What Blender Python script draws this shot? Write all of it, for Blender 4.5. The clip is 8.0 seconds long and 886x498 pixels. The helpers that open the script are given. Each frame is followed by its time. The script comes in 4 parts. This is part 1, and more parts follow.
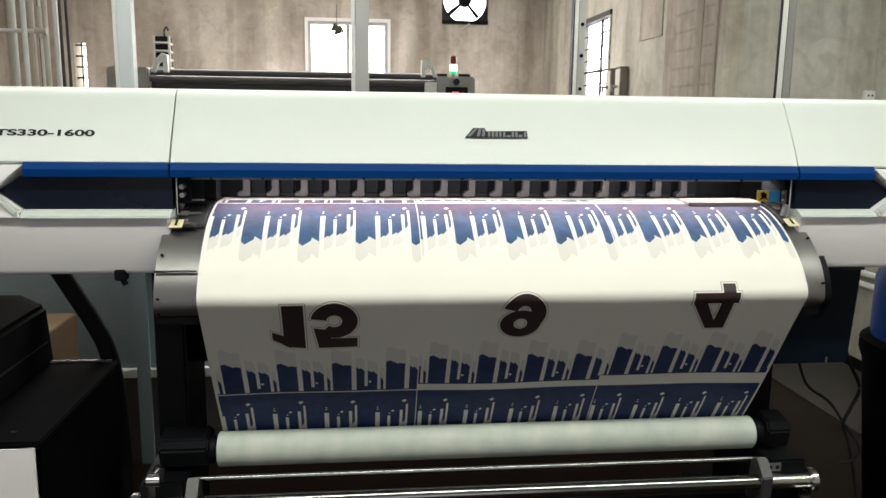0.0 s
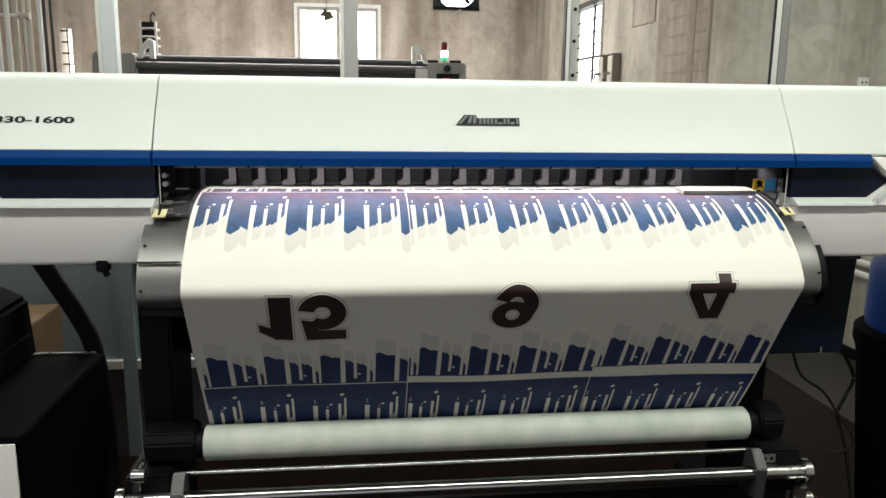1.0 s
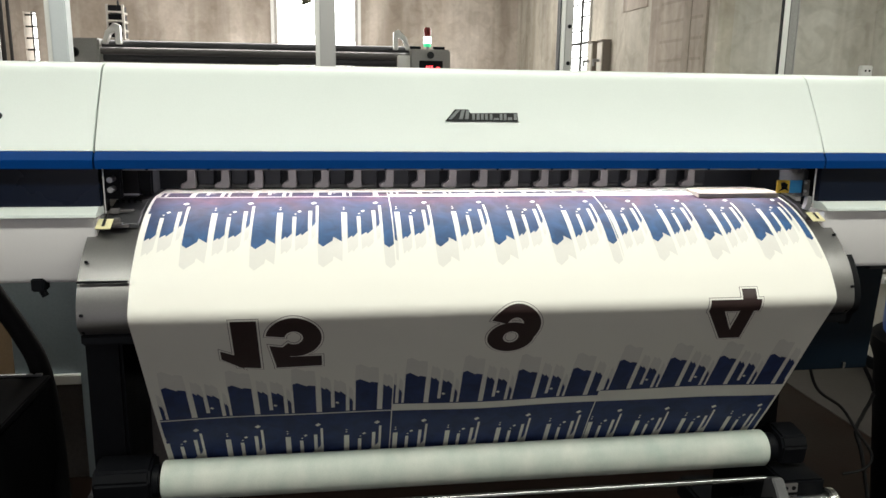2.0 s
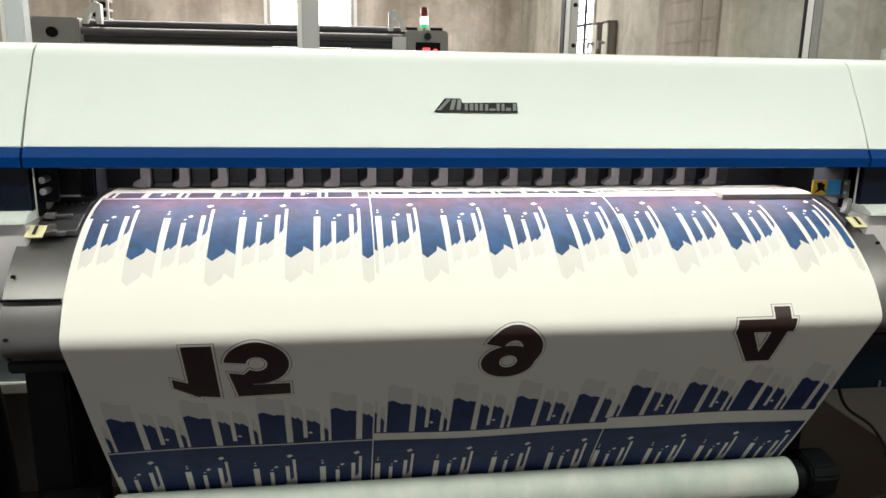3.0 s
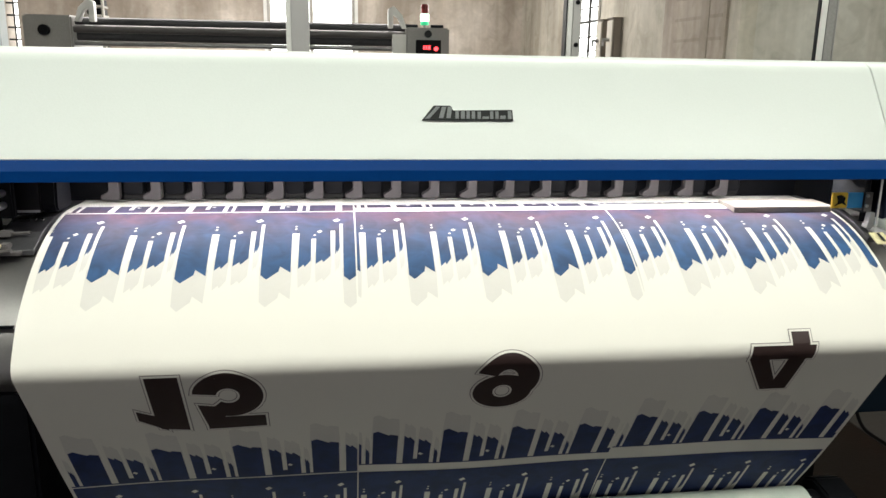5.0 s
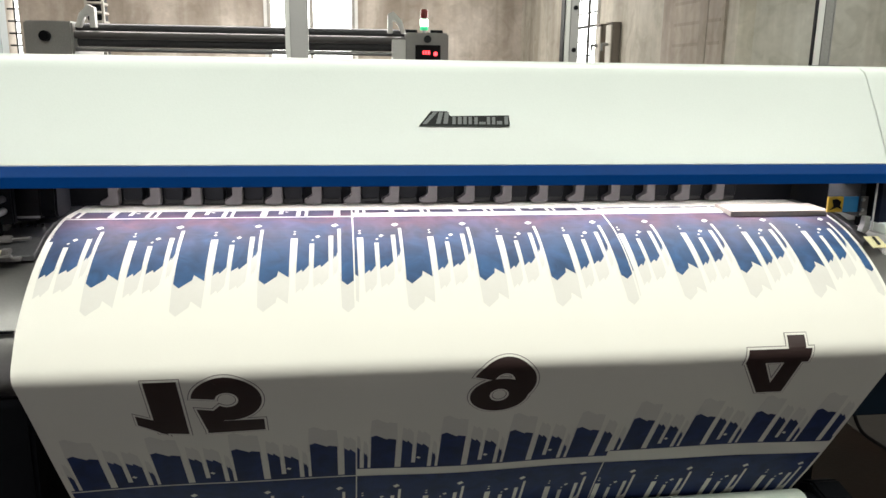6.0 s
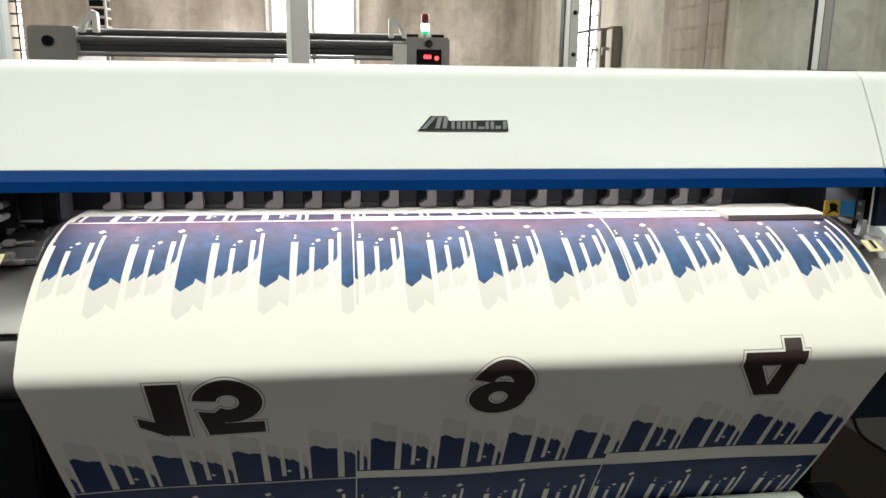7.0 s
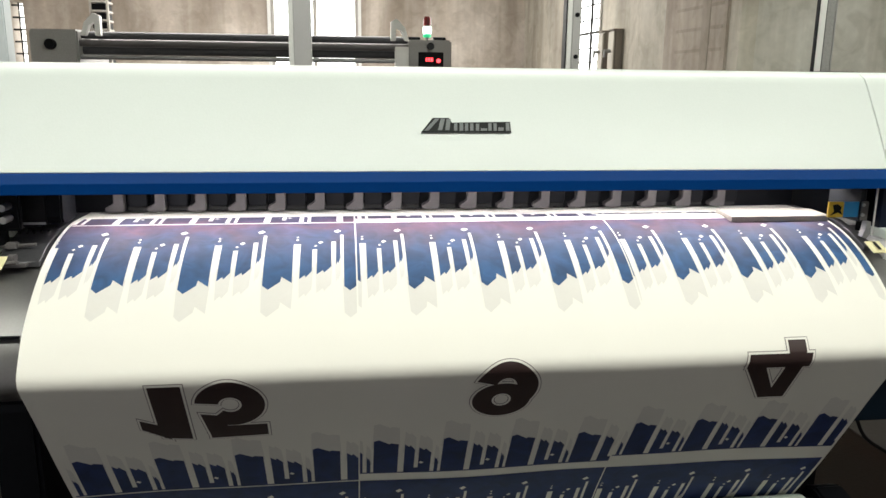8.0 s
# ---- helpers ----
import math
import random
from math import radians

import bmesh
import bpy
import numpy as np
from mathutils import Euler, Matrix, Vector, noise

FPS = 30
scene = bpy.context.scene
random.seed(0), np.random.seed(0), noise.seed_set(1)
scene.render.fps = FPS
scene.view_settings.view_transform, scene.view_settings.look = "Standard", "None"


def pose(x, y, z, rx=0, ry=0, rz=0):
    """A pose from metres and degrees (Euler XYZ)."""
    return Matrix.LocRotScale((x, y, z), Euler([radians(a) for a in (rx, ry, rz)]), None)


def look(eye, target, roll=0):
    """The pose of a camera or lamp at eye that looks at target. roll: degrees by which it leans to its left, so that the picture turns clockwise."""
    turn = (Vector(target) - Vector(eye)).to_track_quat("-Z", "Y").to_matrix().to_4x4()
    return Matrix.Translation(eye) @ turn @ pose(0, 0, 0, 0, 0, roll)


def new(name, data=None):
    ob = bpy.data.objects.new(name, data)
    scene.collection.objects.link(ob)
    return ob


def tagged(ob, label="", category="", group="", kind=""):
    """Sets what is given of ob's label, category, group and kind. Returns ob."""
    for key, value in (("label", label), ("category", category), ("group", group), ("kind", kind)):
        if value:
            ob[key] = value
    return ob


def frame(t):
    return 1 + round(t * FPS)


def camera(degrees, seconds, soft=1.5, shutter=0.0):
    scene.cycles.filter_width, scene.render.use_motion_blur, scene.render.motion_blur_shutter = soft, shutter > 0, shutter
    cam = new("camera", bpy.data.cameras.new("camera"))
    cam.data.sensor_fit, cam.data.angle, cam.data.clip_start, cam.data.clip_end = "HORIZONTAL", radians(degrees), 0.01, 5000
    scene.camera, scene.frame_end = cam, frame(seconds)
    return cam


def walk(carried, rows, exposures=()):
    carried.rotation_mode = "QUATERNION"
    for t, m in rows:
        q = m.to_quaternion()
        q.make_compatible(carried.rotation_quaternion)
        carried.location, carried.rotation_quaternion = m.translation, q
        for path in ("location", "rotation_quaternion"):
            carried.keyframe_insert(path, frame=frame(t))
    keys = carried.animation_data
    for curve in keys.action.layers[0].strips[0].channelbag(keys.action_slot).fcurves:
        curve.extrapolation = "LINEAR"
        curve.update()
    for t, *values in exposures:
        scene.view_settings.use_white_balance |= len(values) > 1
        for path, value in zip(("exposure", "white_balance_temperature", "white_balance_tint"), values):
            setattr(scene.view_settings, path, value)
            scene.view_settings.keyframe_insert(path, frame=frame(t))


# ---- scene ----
cam = camera(60.0, 8.0, soft=1.5)
PATH = [
    (0, (-0.3938, -2.1552, 1.5404), (-0.1823, -0.1962, 1.1972), 0.73),
    (0.5, (-0.3906, -2.1529, 1.5407), (-0.1675, -0.1972, 1.1861), 0.75),
    (1, (-0.3861, -2.1115, 1.5385), (-0.1531, -0.1608, 1.1639), 0.75),
    (1.5, (-0.3700, -2.0121, 1.5430), (-0.1196, -0.0661, 1.1556), 0.71),
    (1.7, (-0.3735, -1.9494, 1.5508), (-0.0989, -0.0079, 1.1569), 0.74),
    (2.8, (-0.3423, -1.6641, 1.5552), (-0.0594, 0.2653, 1.1113), 0.89),
    (3, (-0.3127, -1.6228, 1.5602), (-0.0352, 0.3060, 1.1099), 0.96),
    (3.5, (-0.2721, -1.5364, 1.5694), (-0.0032, 0.3889, 1.0997), 0.95),
    (4, (-0.2756, -1.4892, 1.5785), (-0.0100, 0.4365, 1.1081), 0.94),
    (4.5, (-0.2704, -1.4955, 1.5767), (-0.0055, 0.4313, 1.1106), 0.95),
    (6, (-0.2600, -1.5103, 1.5798), (0.0027, 0.4208, 1.1304), 0.77),
    (6.5, (-0.2571, -1.5186, 1.5817), (0.0035, 0.4139, 1.1376), 0.74),
    (7, (-0.2565, -1.5226, 1.5823), (0.0016, 0.4112, 1.1422), 0.72),
    (7.5, (-0.2545, -1.5194, 1.5819), (0.0021, 0.4156, 1.1459), 0.67),
    (8, (-0.2580, -1.5203, 1.5801), (-0.0046, 0.4158, 1.1472), 0.62),
]
EXPOSURE = 0.05
walk(cam, [(t, look(eye, target, roll)) for t, eye, target, roll in PATH], [(0, EXPOSURE), (8, EXPOSURE)])


# ---------- world and large lights ----------
world = bpy.data.worlds.new("overcast_sky")
scene.world = world
world.use_nodes = True
sky = world.node_tree.nodes.new("ShaderNodeTexSky")
sky.sky_type, sky.sun_disc = "NISHITA", False
sky.sun_elevation, sky.sun_rotation = radians(50), radians(200)
background = world.node_tree.nodes["Background"]
background.inputs["Strength"].default_value = 0.15
world.node_tree.links.new(sky.outputs["Color"], background.inputs["Color"])


def area_lamp(name, m, sx, sy, power, color):
    data = bpy.data.lights.new(name, "AREA")
    data.shape, data.size, data.size_y, data.energy, data.color = "RECTANGLE", sx, sy, power, color
    ob = new(name, data)
    ob.matrix_world = m
    return ob


DAY = (1.0, 0.98, 0.92)
WARM = (0.965, 0.975, 0.885)
area_lamp("tube_light_front", pose(0.05, -1.45, 3.2), 5.1, 0.24, 119, WARM)
# next two: unseen fills added to brighten the partition and the rear room
area_lamp("ceiling_fill_partition", pose(-0.1, 0.95, 3.2), 5.0, 0.3, 64, WARM)
area_lamp("ceiling_fill_rear", pose(-1.2, 4.9, 3.2), 3.6, 0.6, 160, (1.0, 0.945, 0.90))
area_lamp("window_light_back", pose(-0.53, 6.95, 2.05, 90, 0, 180), 0.95, 1.1, 30, DAY)
area_lamp("window_light_side", pose(1.7, 4.9, 1.85, 90, 0, 90), 1.0, 1.1, 30, DAY)
# unseen fill, no window there; lifts the shaded sheet and fascia
area_lamp("unseen_fill_south", pose(-0.7, -4.4, 1.2, 90, 0, 0), 3.5, 1.6, 10.5, (0.90, 0.83, 1.0))
area_lamp("platen_led_strip", pose(-0.03, 0.03, 1.371, 12, 0, 0), 1.66, 0.012, 4.6, (1.0, 0.95, 0.97))

# ---------- materials ----------
def material(name, color, rough=0.5, metal=0.0, vary=0.0, scale=6.0, bump=0.0, fine=120.0, second=None, coat=0.0, streak=(1, 1, 1), spec=0.5):
    """A surface with two scales of variation: broad stains and fine grain."""
    mat = bpy.data.materials.new(name)
    mat.use_nodes = True
    n, l = mat.node_tree.nodes, mat.node_tree.links
    b = n["Principled BSDF"]
    b.inputs["Roughness"].default_value, b.inputs["Metallic"].default_value = rough, metal
    b.inputs["Coat Weight"].default_value, b.inputs["Specular IOR Level"].default_value = coat, spec
    b.inputs["Base Color"].default_value = (*color, 1)
    co = n.new("ShaderNodeTexCoord")
    mp = n.new("ShaderNodeMapping")
    mp.inputs["Scale"].default_value = streak
    l.new(co.outputs["Object"], mp.inputs["Vector"])
    if vary:
        a = n.new("ShaderNodeTexNoise")
        a.inputs["Scale"].default_value, a.inputs["Detail"].default_value = scale, 6
        l.new(mp.outputs["Vector"], a.inputs["Vector"])
        r = n.new("ShaderNodeValToRGB")
        r.color_ramp.elements[0].position, r.color_ramp.elements[1].position = 0.3, 0.72
        other = second or tuple(c * (1 - vary) for c in color)
        r.color_ramp.elements[0].color, r.color_ramp.elements[1].color = (*other, 1), (*color, 1)
        l.new(a.outputs["Fac"], r.inputs["Fac"])
        g = n.new("ShaderNodeTexNoise")
        g.inputs["Scale"].default_value, g.inputs["Detail"].default_value = fine, 3
        l.new(mp.outputs["Vector"], g.inputs["Vector"])
        m = n.new("ShaderNodeMix")
        m.data_type, m.blend_type = "RGBA", "OVERLAY"
        m.inputs["Factor"].default_value = min(0.5, vary)
        l.new(r.outputs["Color"], m.inputs["A"])
        l.new(g.outputs["Fac"], m.inputs["B"])
        hs = n.new("ShaderNodeHueSaturation")
        l.new(m.outputs["Result"], hs.inputs["Color"])
        l.new(hs.outputs["Color"], b.inputs["Base Color"])
        ma = n.new("ShaderNodeMapRange")
        ma.inputs["To Min"].default_value, ma.inputs["To Max"].default_value = max(0.02, rough - 0.12), min(1, rough + 0.12)
        l.new(a.outputs["Fac"], ma.inputs["Value"])
        l.new(ma.outputs["Result"], b.inputs["Roughness"])
        if bump:
            bp = n.new("ShaderNodeBump")
            bp.inputs["Strength"].default_value, bp.inputs["Distance"].default_value = bump, 0.004
            l.new(g.outputs["Fac"], bp.inputs["Height"])
            l.new(bp.outputs["Normal"], b.inputs["Normal"])
    return mat


def glow(name, color, strength):
    mat = bpy.data.materials.new(name)
    mat.use_nodes = True
    b = mat.node_tree.nodes["Principled BSDF"]
    b.inputs["Base Color"].default_value = (*color, 1)
    b.inputs["Emission Color"].default_value, b.inputs["Emission Strength"].default_value = (*color, 1), strength
    return mat


COVER = material("white_cover_plastic", (0.582, 0.628, 0.592), 0.38, 0, 0.05, 2.5, 0.05, 300)
FASCIA = material("white_lower_plastic", (0.86, 0.84, 0.83), 0.45, 0, 0.06, 3, 0.05, 300)
BLUE = material("blue_trim_plastic", (0.0006, 0.036, 0.165), 0.45, 0, 0.08, 5, 0.02, 200, spec=0.06)
NAVY = material("navy_smoked_panel", (0.003, 0.006, 0.016), 0.3, 0, 0.2, 4, 0.03, 200, spec=0.2)
BLACK = material("black_painted_steel", (0.004, 0.0045, 0.006), 0.5, 0, 0.3, 8, 0.1, 250, spec=0.12)
RUBBER = material("black_rubber", (0.015, 0.015, 0.015), 0.7, 0, 0.2, 10, 0.1, 200, spec=0.2)
DARK = material("dark_grey_casting", (0.022, 0.024, 0.027), 0.5, 0, 0.3, 12, 0.1, 220, spec=0.2)
GREYPLATE = material("grey_inner_plate", (0.12, 0.112, 0.11), 0.45, 0.1, 0.15, 9, 0.05, 200)
GUIDE = material("dark_polished_guide", (0.22, 0.215, 0.21), 0.44, 0.85, 0.08, 9, 0.0, 240)
STEEL = material("bright_steel", (0.62, 0.62, 0.6), 0.22, 1.0, 0.15, 16, 0.05, 260)
BARSTEEL = material("polished_dark_bar", (0.33, 0.33, 0.32), 0.15, 1.0, 0.2, 14, 0.03, 260)
CARRIAGE = material("carriage_grey_paint", (0.016, 0.015, 0.016), 0.55, 0, 0.15, 12, 0.04, 200, spec=0.15)
HOUSING = material("blue_black_housing", (0.003, 0.008, 0.015), 0.4, 0, 0.2, 5, 0.05, 200, spec=0.12)
DULLSTEEL = material("dull_steel", (0.36, 0.36, 0.36), 0.42, 0.9, 0.2, 12, 0.1, 260)
# paler than the other posts, for the light the left one catches
LITPOST = material("lit_post_paint", (0.64, 0.68, 0.70), 0.45, 0, 0.08, 4, 0.03, 160)
ALU = material("anodised_aluminium", (0.46, 0.45, 0.44), 0.42, 0.3, 0.07, 3, 0.03, 200)
RAILGREY = material("dark_grey_rail_plate", (0.055, 0.055, 0.058), 0.4, 0.2, 0.25, 14, 0.08, 200)
BADGE = material("badge_silver", (0.13, 0.14, 0.14), 0.5, 0.2, 0.2, 40, 0, 300)
BADGE_DARK = material("badge_dark", (0.012, 0.013, 0.013), 0.6, spec=0.15)
YELLOW = material("yellow_label", (0.75, 0.5, 0.04), 0.5, 0, 0.05, 30)
PALELABEL = material("pale_label", (0.78, 0.72, 0.42), 0.5, 0, 0.08, 30)
CYANLABEL = material("blue_label", (0.03, 0.3, 0.65), 0.5, 0, 0.05, 30)
PAPER = material("transfer_paper", (0.80, 0.785, 0.715), 0.62, 0, 0.03, 4, 0.04, 400)
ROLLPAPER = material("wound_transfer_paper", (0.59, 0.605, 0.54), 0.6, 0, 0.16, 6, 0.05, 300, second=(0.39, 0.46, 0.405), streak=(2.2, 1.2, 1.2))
def plaster(name, light, mid, dark):
    """Old cement plaster: broad damp clouds, vertical runs, pale scuffs and fine pits."""
    mat = bpy.data.materials.new(name)
    mat.use_nodes = True
    n, l = mat.node_tree.nodes, mat.node_tree.links
    b = n["Principled BSDF"]
    b.inputs["Roughness"].default_value = 0.78
    co = n.new("ShaderNodeTexCoord")

    def cloud(scale, detail, stretch, warp=0.0):
        m = n.new("ShaderNodeMapping")
        m.inputs["Scale"].default_value = stretch
        l.new(co.outputs["Object"], m.inputs["Vector"])
        t = n.new("ShaderNodeTexNoise")
        t.inputs["Scale"].default_value, t.inputs["Detail"].default_value, t.inputs["Distortion"].default_value = scale, detail, warp
        l.new(m.outputs["Vector"], t.inputs["Vector"])
        return t

    def ramp(src, stops):
        r = n.new("ShaderNodeValToRGB")
        e = r.color_ramp.elements
        e[0].position, e[0].color = stops[0][0], (*stops[0][1], 1)
        e[1].position, e[1].color = stops[-1][0], (*stops[-1][1], 1)
        for p, c in stops[1:-1]:
            x = e.new(p)
            x.color = (*c, 1)
        l.new(src.outputs["Fac"], r.inputs["Fac"])
        return r

    def mixed(a, b2, how, fac):
        m = n.new("ShaderNodeMix")
        m.data_type, m.blend_type = "RGBA", how
        m.inputs["Factor"].default_value = fac
        l.new(a, m.inputs["A"])
        l.new(b2, m.inputs["B"])
        return m.outputs["Result"]
    base = ramp(cloud(0.9, 7, (1, 1, 0.8), 0.6), ((0.36, dark), (0.5, mid), (0.64, light)))
    runs = ramp(cloud(2.2, 6, (1, 1, 0.22), 0.4), ((0.35, (0.62, 0.60, 0.57)), (0.55, (1, 1, 1)), (0.8, (1.0, 0.97, 0.92))))
    drips = ramp(cloud(7.0, 4, (1, 1, 0.06), 0.2), ((0.40, (0.80, 0.775, 0.745)), (0.52, (1, 1, 1)), (0.75, (1.0, 1.0, 1.0))))
    scuffs = ramp(cloud(5.5, 8, (1, 1, 1), 1.2), ((0.36, (0.80, 0.785, 0.76)), (0.5, (1, 1, 1)), (0.62, (1.0, 1.0, 1.0)), (0.70, (1.16, 1.16, 1.15))))
    grain = ramp(cloud(26, 4, (1, 1, 1)), ((0.3, (0.82, 0.82, 0.82)), (0.7, (1, 1, 1))))
    out = mixed(mixed(base.outputs["Color"], runs.outputs["Color"], "MULTIPLY", 0.75), grain.outputs["Color"], "MULTIPLY", 0.6)
    out = mixed(mixed(out, drips.outputs["Color"], "MULTIPLY", 0.7), scuffs.outputs["Color"], "MULTIPLY", 0.7)
    l.new(out, b.inputs["Base Color"])
    bp = n.new("ShaderNodeBump")
    bp.inputs["Strength"].default_value, bp.inputs["Distance"].default_value = 0.3, 0.006
    l.new(grain.outputs["Color"], bp.inputs["Height"])
    l.new(bp.outputs["Normal"], b.inputs["Normal"])
    return mat


CONCRETE = plaster("stained_cement_plaster", (0.715, 0.655, 0.58), (0.56, 0.50, 0.43), (0.38, 0.328, 0.272))
EASTWALL = plaster("olive_grey_plaster", (0.64, 0.61, 0.525), (0.55, 0.52, 0.44), (0.43, 0.40, 0.335))
SIDEWALL = plaster("grey_cement_plaster", (0.66, 0.645, 0.58), (0.58, 0.565, 0.505), (0.47, 0.455, 0.405))
PALEPLASTER = plaster("pale_patch_plaster", (0.54, 0.48, 0.41), (0.47, 0.41, 0.345), (0.38, 0.33, 0.275))
GRIDPLASTER = plaster("darker_grid_plaster", (0.46, 0.40, 0.335), (0.39, 0.34, 0.28), (0.32, 0.275, 0.225))
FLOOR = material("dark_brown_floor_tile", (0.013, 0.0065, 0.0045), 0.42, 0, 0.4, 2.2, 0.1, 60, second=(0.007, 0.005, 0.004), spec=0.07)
CEILING = material("ceiling_plaster", (0.60, 0.62, 0.63), 0.8, 0, 0.12, 1.5, 0.1, 40)
PANELBLUE = material("grey_blue_board", (0.33, 0.40, 0.44), 0.55, 0, 0.12, 2, 0.05, 90)
PANELBROWN = material("brown_board", (0.15, 0.137, 0.138), 0.6, 0, 0.3, 3, 0.1, 80)
WHITETRIM = material("white_trim_paint", (0.78, 0.78, 0.75), 0.5, 0, 0.12, 6, 0.05, 120)
CARD = material("cardboard", (0.20, 0.125, 0.065), 0.8, 0, 0.25, 6, 0.1, 100)
BARREL = material("blue_drum_plastic", (0.008, 0.075, 0.36), 0.38, 0, 0.15, 4, 0.05, 150)
CLOTHBLACK = material("black_textured_cover", (0.0022, 0.0024, 0.003), 0.7, 0, 0.25, 6, 0.2, 180, spec=0.05)
MACHGREY = material("grey_machine_paint", (0.33, 0.325, 0.31), 0.5, 0, 0.2, 5, 0.05, 120)
ROLLER = material("dark_roller_felt", (0.07, 0.07, 0.075), 0.45, 0.2, 0.35, 6, 0.1, 120, streak=(0.3, 3, 3))
CREAM = material("cream_plastic", (0.52, 0.49, 0.42), 0.5, 0, 0.1, 8)
BOXBROWN = material("brown_grey_box_steel", (0.24, 0.205, 0.17), 0.55, 0.1, 0.2, 8, 0.05, 120)
LEAD = material("red_lamp_lens", (0.18, 0.015, 0.015), 0.3)
WINFRAME = material("window_frame_paint", (0.42, 0.40, 0.36), 0.6, 0, 0.2, 8, 0.05, 120)
GRILLE = material("dark_grille_iron", (0.05, 0.045, 0.045), 0.6, 0.2, 0.3, 20, 0.1, 160)
FINGER = material("grey_finger_plastic", (0.042, 0.038, 0.038), 0.5, 0, 0.12, 12)
PALEMETAL = material("pale_brushed_guard", (0.40, 0.37, 0.32), 0.5, 0.0, 0.15, 10, 0.05, 200, streak=(0.2, 3, 3))
GREYFLOOR = material("grey_strip_floor", (0.034, 0.029, 0.026), 0.6, 0, 0.3, 2, 0.1, 60)
INK_DARK = material("black_brown_ink", (0.034, 0.017, 0.016), 0.55, 0, 0.15, 30)
INK_GHOST = material("pale_grey_ink", (0.69, 0.675, 0.625), 0.62, 0, 0.05, 12)
INK_LINE = material("outline_ink", (0.22, 0.19, 0.18), 0.6)
RED_LED = glow("red_led", (1.0, 0.05, 0.06), 4)
GREEN_LAMP = glow("green_lamp", (0.03, 0.45, 0.2), 1.0)
LIT_LAMP = glow("lit_green_lamp", (0.72, 1.0, 0.85), 1.5)
DAYLIGHT = glow("overcast_daylight", (0.98, 1.0, 0.98), 5)


def ink_blue():
    """Printed cloud: purple and dull red near the hem, blue further down; u runs across, v along the sheet."""
    mat = bpy.data.materials.new("navy_cloud_ink")
    mat.use_nodes = True
    n, l = mat.node_tree.nodes, mat.node_tree.links
    b = n["Principled BSDF"]
    b.inputs["Roughness"].default_value = 0.65
    uv = n.new("ShaderNodeUVMap")
    sep = n.new("ShaderNodeSeparateXYZ")
    l.new(uv.outputs["UV"], sep.inputs["Vector"])

    def cloud(scale, detail, warp):
        t = n.new("ShaderNodeTexNoise")
        t.inputs["Scale"].default_value, t.inputs["Detail"].default_value, t.inputs["Distortion"].default_value = scale, detail, warp
        l.new(uv.outputs["UV"], t.inputs["Vector"])
        return t
    broad, wisp = cloud(8, 5, 0.7), cloud(24, 7, 0.9)
    mr = n.new("ShaderNodeMath")
    mr.operation = "MULTIPLY_ADD"
    mr.inputs[1].default_value, mr.inputs[2].default_value = 0.22, -0.11
    l.new(broad.outputs["Fac"], mr.inputs[0])
    ad = n.new("ShaderNodeMath")
    l.new(sep.outputs["Y"], ad.inputs[0])
    l.new(mr.outputs["Value"], ad.inputs[1])
    ramp = n.new("ShaderNodeValToRGB")
    e = ramp.color_ramp.elements
    e[0].position, e[0].color = 0.0, (0.03, 0.03, 0.08, 1)
    e[1].position, e[1].color = 1.0, (0.014, 0.03, 0.11, 1)
    for pos, col in ((0.12, (0.036, 0.033, 0.072, 1)), (0.16, (0.078, 0.042, 0.066, 1)), (0.20, (0.048, 0.045, 0.088, 1)), (0.25, (0.030, 0.056, 0.132, 1)), (0.33, (0.020, 0.076, 0.185, 1)), (0.5, (0.018, 0.062, 0.170, 1)), (0.72, (0.012, 0.026, 0.10, 1))):
        x = e.new(pos)
        x.color = col
    l.new(ad.outputs["Value"], ramp.inputs["Fac"])
    wr = n.new("ShaderNodeMapRange")
    wr.inputs["From Min"].default_value, wr.inputs["From Max"].default_value = 0.3, 0.7
    wr.inputs["To Min"].default_value, wr.inputs["To Max"].default_value = 0.68, 1.32
    l.new(wisp.outputs["Fac"], wr.inputs["Value"])
    sc = n.new("ShaderNodeVectorMath")
    sc.operation = "SCALE"
    l.new(ramp.outputs["Color"], sc.inputs[0])
    l.new(wr.outputs["Result"], sc.inputs["Scale"])
    l.new(sc.outputs["Vector"], b.inputs["Base Color"])
    return mat


INK_BLUE = ink_blue()


def pane_glass():
    mat = bpy.data.materials.new("clear_glass")
    mat.use_nodes = True
    b = mat.node_tree.nodes["Principled BSDF"]
    b.inputs["Base Color"].default_value = (0.96, 0.98, 0.97, 1)
    b.inputs["Roughness"].default_value, b.inputs["Transmission Weight"].default_value, b.inputs["IOR"].default_value = 0.0, 1.0, 1.45
    return mat


GLASS = pane_glass()

# ---------- builders ----------
def thing(name, x, y, z, label, category, group="", kind=""):
    ob = new(name)
    ob.empty_display_size = 0.05
    ob.location = (x, y, z)
    return tagged(ob, label, category, group, kind)


def origin(ob):
    v = Vector((0, 0, 0))
    while ob is not None:
        v, ob = v + ob.location, ob.parent
    return v


def part(name, bm, mat, parent=None, label="", smooth=False, **tags):
    """Links a bmesh given in world metres as one mesh object under a thing or part."""
    if parent is not None:
        bmesh.ops.translate(bm, verts=bm.verts, vec=-origin(parent))
    bmesh.ops.recalc_face_normals(bm, faces=bm.faces)
    me = bpy.data.meshes.new(name)
    bm.to_mesh(me)
    bm.free()
    me.materials.append(mat)
    if smooth:
        for p in me.polygons:
            p.use_smooth = True
        me.set_sharp_from_angle(angle=radians(40))
    ob = new(name, me)
    ob.parent = parent
    return tagged(ob, label, **tags)


